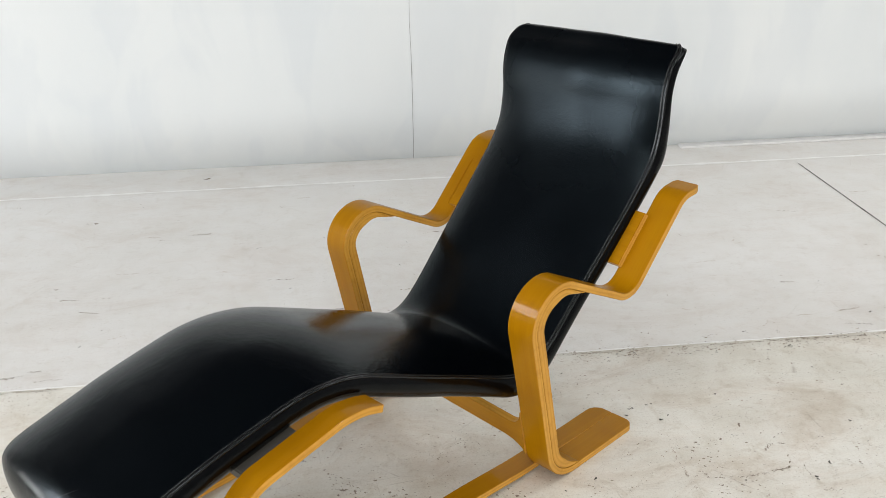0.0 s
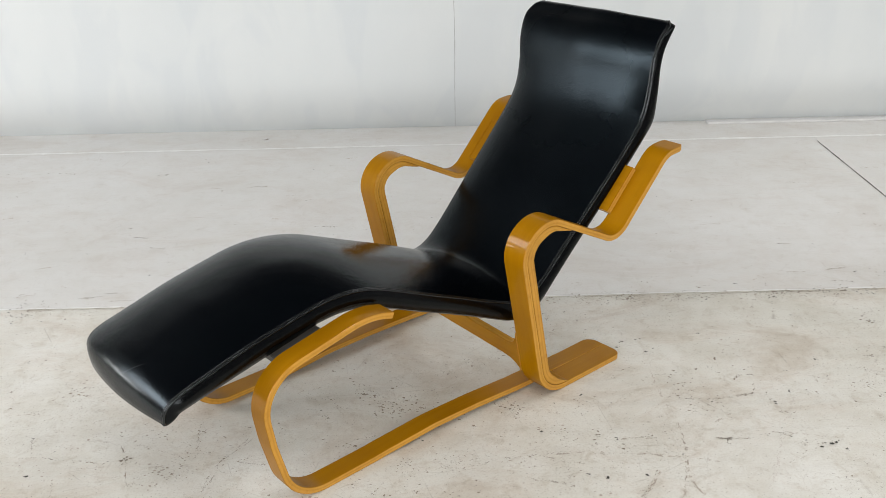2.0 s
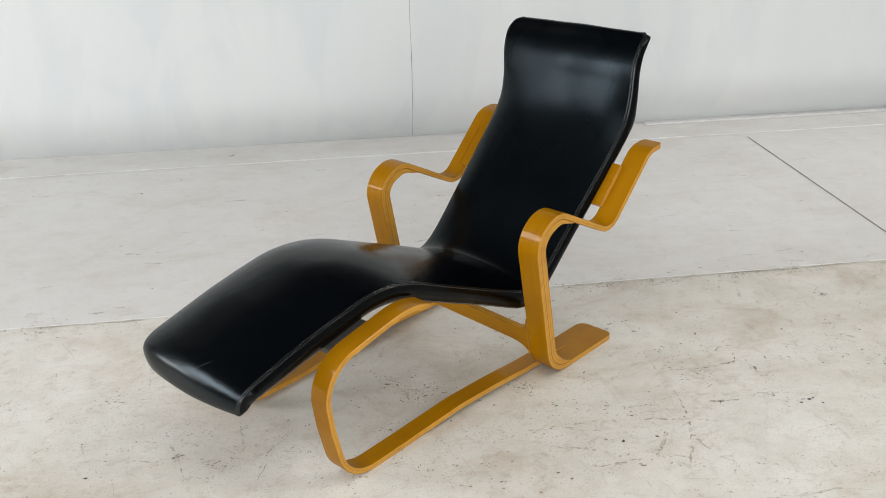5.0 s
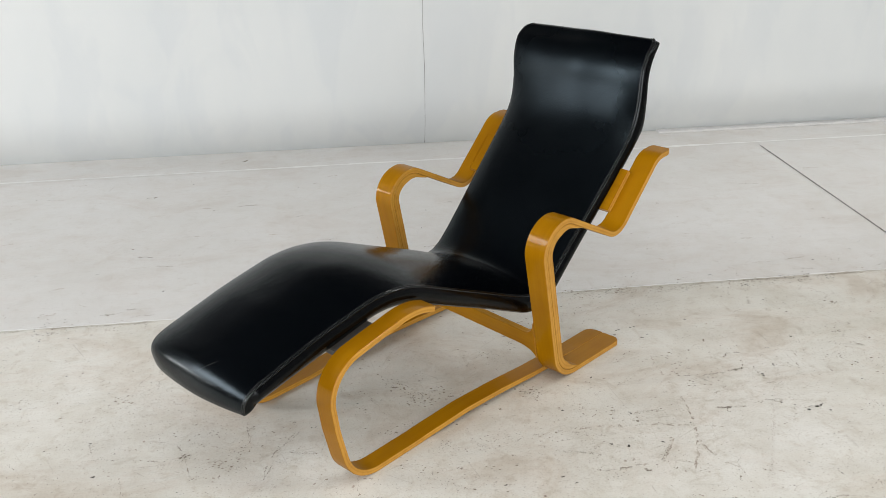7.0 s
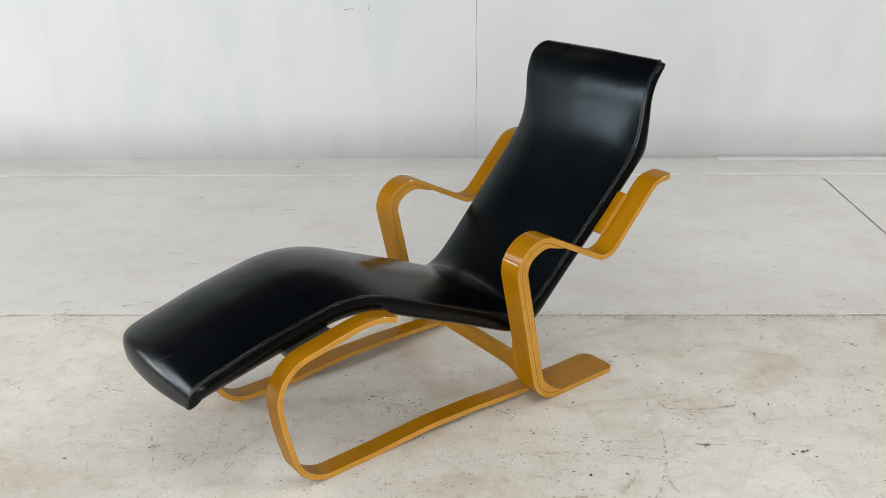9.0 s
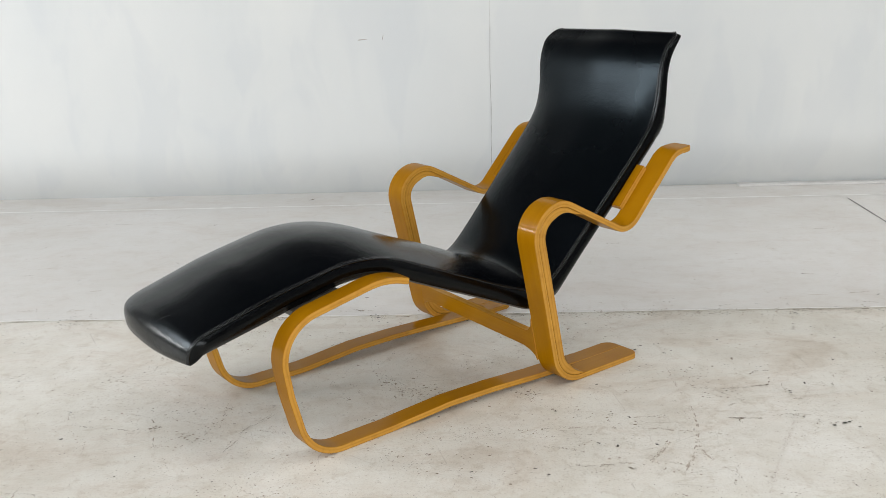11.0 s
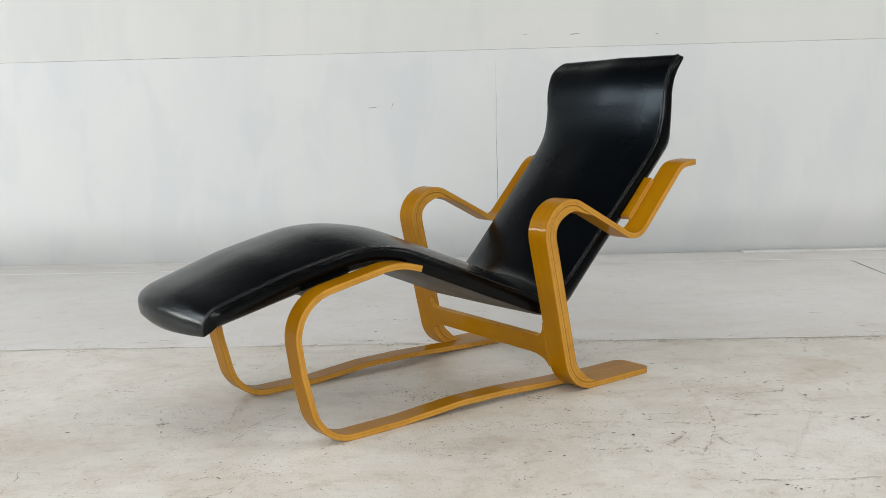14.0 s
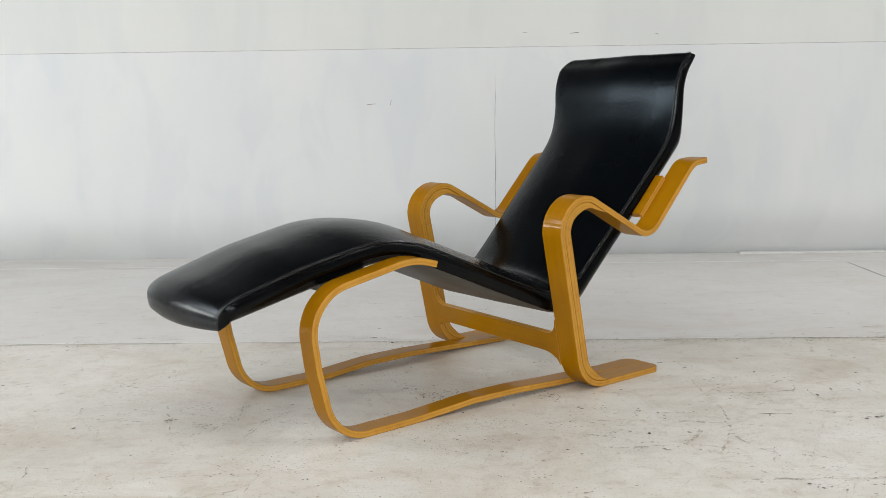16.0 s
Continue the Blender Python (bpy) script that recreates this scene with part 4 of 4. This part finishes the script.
crumbs(dirt, 0.455, -0.244, 0.0012, 3, 0.0032, 1.0, 0)
# specks out towards the wall
crumbs(dark, -0.306, 2.30, 0.006, 5, 0.0075, 1.6, 20)
crumbs(dark, -0.635, 1.31, 0.003, 3, 0.006, 1.3, 0)
crumbs(dark, -0.633, 1.856, 0.004, 3, 0.007, 1.6, 0)
crumbs(dirt, 0.586, -0.231, 0.0012, 3, 0.0032, 1.0, 0)
crumbs(dirt, 0.615, -0.258, 0.0012, 3, 0.0032, 1.0, 0)
crumbs(dirt, 0.378, 0.014, 0.0012, 3, 0.0032, 1.0, 0)
crumbs(dirt, 0.734, -0.123, 0.0012, 3, 0.0032, 1.0, 0)
crumbs(dirt, 0.772, -0.139, 0.0012, 3, 0.0032, 1.0, 0)
crumbs(dirt, 0.654, 0.037, 0.0012, 3, 0.0032, 1.0, 0)
hair(dark, 0.624, -0.136, 0.697, -0.159, 0.0020)
hair(dark, 0.728, -0.219, 0.784, -0.213, 0.0020)
hair(dark, 0.836, -0.206, 0.886, -0.119, 0.0020)
hair(dark, 0.839, -0.380, 0.894, -0.410, 0.0020)
hair(dark, 0.911, -0.402, 1.050, -0.395, 0.0020)
hair(dark, 1.050, -0.395, 1.194, -0.389, 0.0020)
hair(dark, 1.038, -0.008, 1.100, -0.014, 0.0020)
hair(dark, 1.211, 0.084, 1.252, 0.082, 0.0020)
hair(dark, 0.977, -0.320, 1.016, -0.219, 0.0020)
hair(dark, 0.938, -0.315, 0.974, -0.330, 0.0020)
hair(dark, 0.833, -0.000, 0.909, 0.001, 0.0020)
stroke(faint, 1.317, 0.221, 1.177, -0.040, 0.0, 0.006, 0.3)
stroke(faint, 1.177, -0.040, 1.041, -0.335, 0.0, 0.006, 0.3)
crumbs(dirt, 1.024, -0.431, 0.008, 14, 0.002, 1.0, 0)
crumbs(dark, 1.141, -0.428, 0.018, 16, 0.002, 1.0, 0)
crumbs(dark, 1.242, -0.039, 0.006, 6, 0.002, 1.0, 0)
crumbs(dark, 1.265, -0.043, 0.006, 6, 0.002, 1.0, 0)
crumbs(dark, 1.197, 0.002, 0.012, 14, 0.002, 1.0, 0)
crumbs(dark, 1.014, 0.102, 0.014, 10, 0.002, 1.0, 0)
crumbs(dark, 0.964, -0.451, 0.006, 8, 0.002, 1.0, 0)
crumbs(dark, 0.729, -0.119, 0.006, 4, 0.002, 1.0, 0)
crumbs(dark, 1.102, -0.330, 0.012, 10, 0.002, 1.0, 0)
crumbs(dark, 1.016, 0.690, 0.04, 50, 0.002, 1.0, 0)
crumbs(dark, 0.892, 0.681, 0.03, 24, 0.002, 1.0, 0)
crumbs(dark, 1.299, 0.641, 0.03, 20, 0.002, 1.0, 0)
crumbs(dirt, 0.973, 0.379, 0.0012, 3, 0.003, 1.0, 0)
crumbs(dirt, 0.856, -0.131, 0.0012, 3, 0.003, 1.0, 0)
crumbs(dirt, 0.773, -0.135, 0.0012, 3, 0.003, 1.0, 0)
crumbs(dirt, 1.226, 0.121, 0.0012, 3, 0.003, 1.0, 0)
crumbs(dirt, 1.009, -0.419, 0.0012, 3, 0.003, 1.0, 0)
crumbs(dirt, 1.306, -0.036, 0.0012, 3, 0.003, 1.0, 0)
crumbs(dirt, 1.131, 0.471, 0.0012, 3, 0.003, 1.0, 0)
hair(dark, -0.521, -0.306, -0.472, -0.314, 0.0020)
hair(dark, -0.472, -0.314, -0.410, -0.322, 0.0020)
hair(dark, -0.463, -0.420, -0.484, -0.280, 0.0020)
hair(dark, -0.226, -0.371, -0.139, -0.360, 0.0020)
hair(dark, -0.139, -0.360, -0.018, -0.351, 0.0020)
hair(dark, -0.018, -0.351, 0.053, -0.327, 0.0020)
hair(dark, -0.307, -0.369, -0.298, -0.357, 0.0020)
hair(dark, -0.024, -0.435, -0.011, -0.351, 0.0020)
hair(dark, -0.082, -0.130, -0.063, -0.032, 0.0020)
hair(dark, -0.063, -0.032, -0.021, 0.038, 0.0020)
hair(dark, -0.130, -0.030, -0.135, 0.080, 0.0020)
crumbs(dark, -0.275, -0.033, 0.008, 8, 0.002, 1.0, 0)
crumbs(dark, -0.209, -0.203, 0.015, 8, 0.002, 1.0, 0)
crumbs(dark, -0.194, -0.078, 0.012, 8, 0.002, 1.0, 0)
crumbs(dark, -0.079, -0.317, 0.02, 14, 0.002, 1.0, 0)
crumbs(dark, 0.012, -0.293, 0.03, 16, 0.002, 1.0, 0)
crumbs(dark, -0.741, 0.269, 0.02, 8, 0.002, 1.0, 0)
crumbs(dark, -0.731, 0.183, 0.02, 8, 0.002, 1.0, 0)
crumbs(dark, -0.249, 0.046, 0.02, 14, 0.002, 1.0, 0)
crumbs(dark, -0.418, 0.447, 0.02, 10, 0.002, 1.0, 0)
for k in range(200):
    cluster(rng.choice((dark, pale, dark)), rng.uniform(-1.7, 2.2), rng.uniform(-1.3, 0.68), rng.uniform(0.01, 0.05), rng.randint(5, 18), rng.uniform(0.002, 0.005))
for k in range(30):
    # grit swept against the joint
    crumbs(rng.choice((dark, pale)), rng.uniform(0.7, 1.65), 0.688 + rng.gauss(0, 0.012), 0.010, 9, 0.0030, 1.8, 0)
for k in range(40):
    crumbs(rng.choice((dark, pale)), rng.uniform(0.6, 1.7), rng.uniform(-0.4, 0.6), 0.012, 7, 0.0026, 1.5, rng.uniform(-40, 40))
for k in range(30):
    crumbs(rng.choice((dark, pale)), rng.uniform(-1.6, 2.0), 0.74 + 0.7 * rng.random() ** 2, 0.010, 6, 0.0030, 1.8, rng.uniform(-20, 20))
for k in range(90):
    # dirt along the joint
    x = rng.uniform(-1.7, 2.1)
    hair(rng.choice((dark, pale)), x, 0.705 + rng.gauss(0, 0.004), x + rng.uniform(0.02, 0.14), 0.705 + rng.gauss(0, 0.004), rng.uniform(0.002, 0.004))
    cluster(rng.choice((dark, dirt, pale)), x, 0.695 + rng.gauss(0, 0.014), rng.uniform(0.006, 0.03), rng.randint(4, 14), rng.uniform(0.002, 0.0045))
for k in range(1000):
    x, y = (rng.uniform(-1.8, 2.3), rng.uniform(-1.4, 0.7)) if k % 5 else (rng.uniform(-2.0, 2.4), 0.74 + 1.4 * rng.random() ** 1.8)
    cluster(rng.choice((dirt, dark, dark)), x, y, 0.003, rng.randint(1, 3), rng.uniform(0.0012, 0.0042))
for k in range(90):
    x, y = rng.uniform(-1.7, 2.2), rng.uniform(-1.4, 0.70)
    a, L = radians(rng.gauss(10, 55)), rng.uniform(0.02, 0.16)
    hair(rng.choice((pale, pale, dark)), x, y, x + L * math.cos(a), y + L * math.sin(a), rng.uniform(0.0012, 0.0024))
for k in range(70):
    x, y = rng.uniform(-1.8, 2.2), 0.75 + 1.3 * rng.random() ** 1.8
    hair(rng.choice((pale, dark)), x, y, x + rng.uniform(0.02, 0.08), y + rng.uniform(-0.02, 0.02), 0.0035)
marks("faint_scuffs", "broad faint rubbed arcs on the floor paint", SCUFF_FAINT, faint, 0.0007)
marks("pale_scuffs", "thin pale brown scrapes on the floor paint", SCUFF_PALE, pale, 0.0010)
marks("dark_scuffs", "short dark scuffs on the floor paint", SCUFF, dark, 0.0013)
marks("dirt_specks", "black specks trodden into the floor", DIRT, dirt, 0.0016)
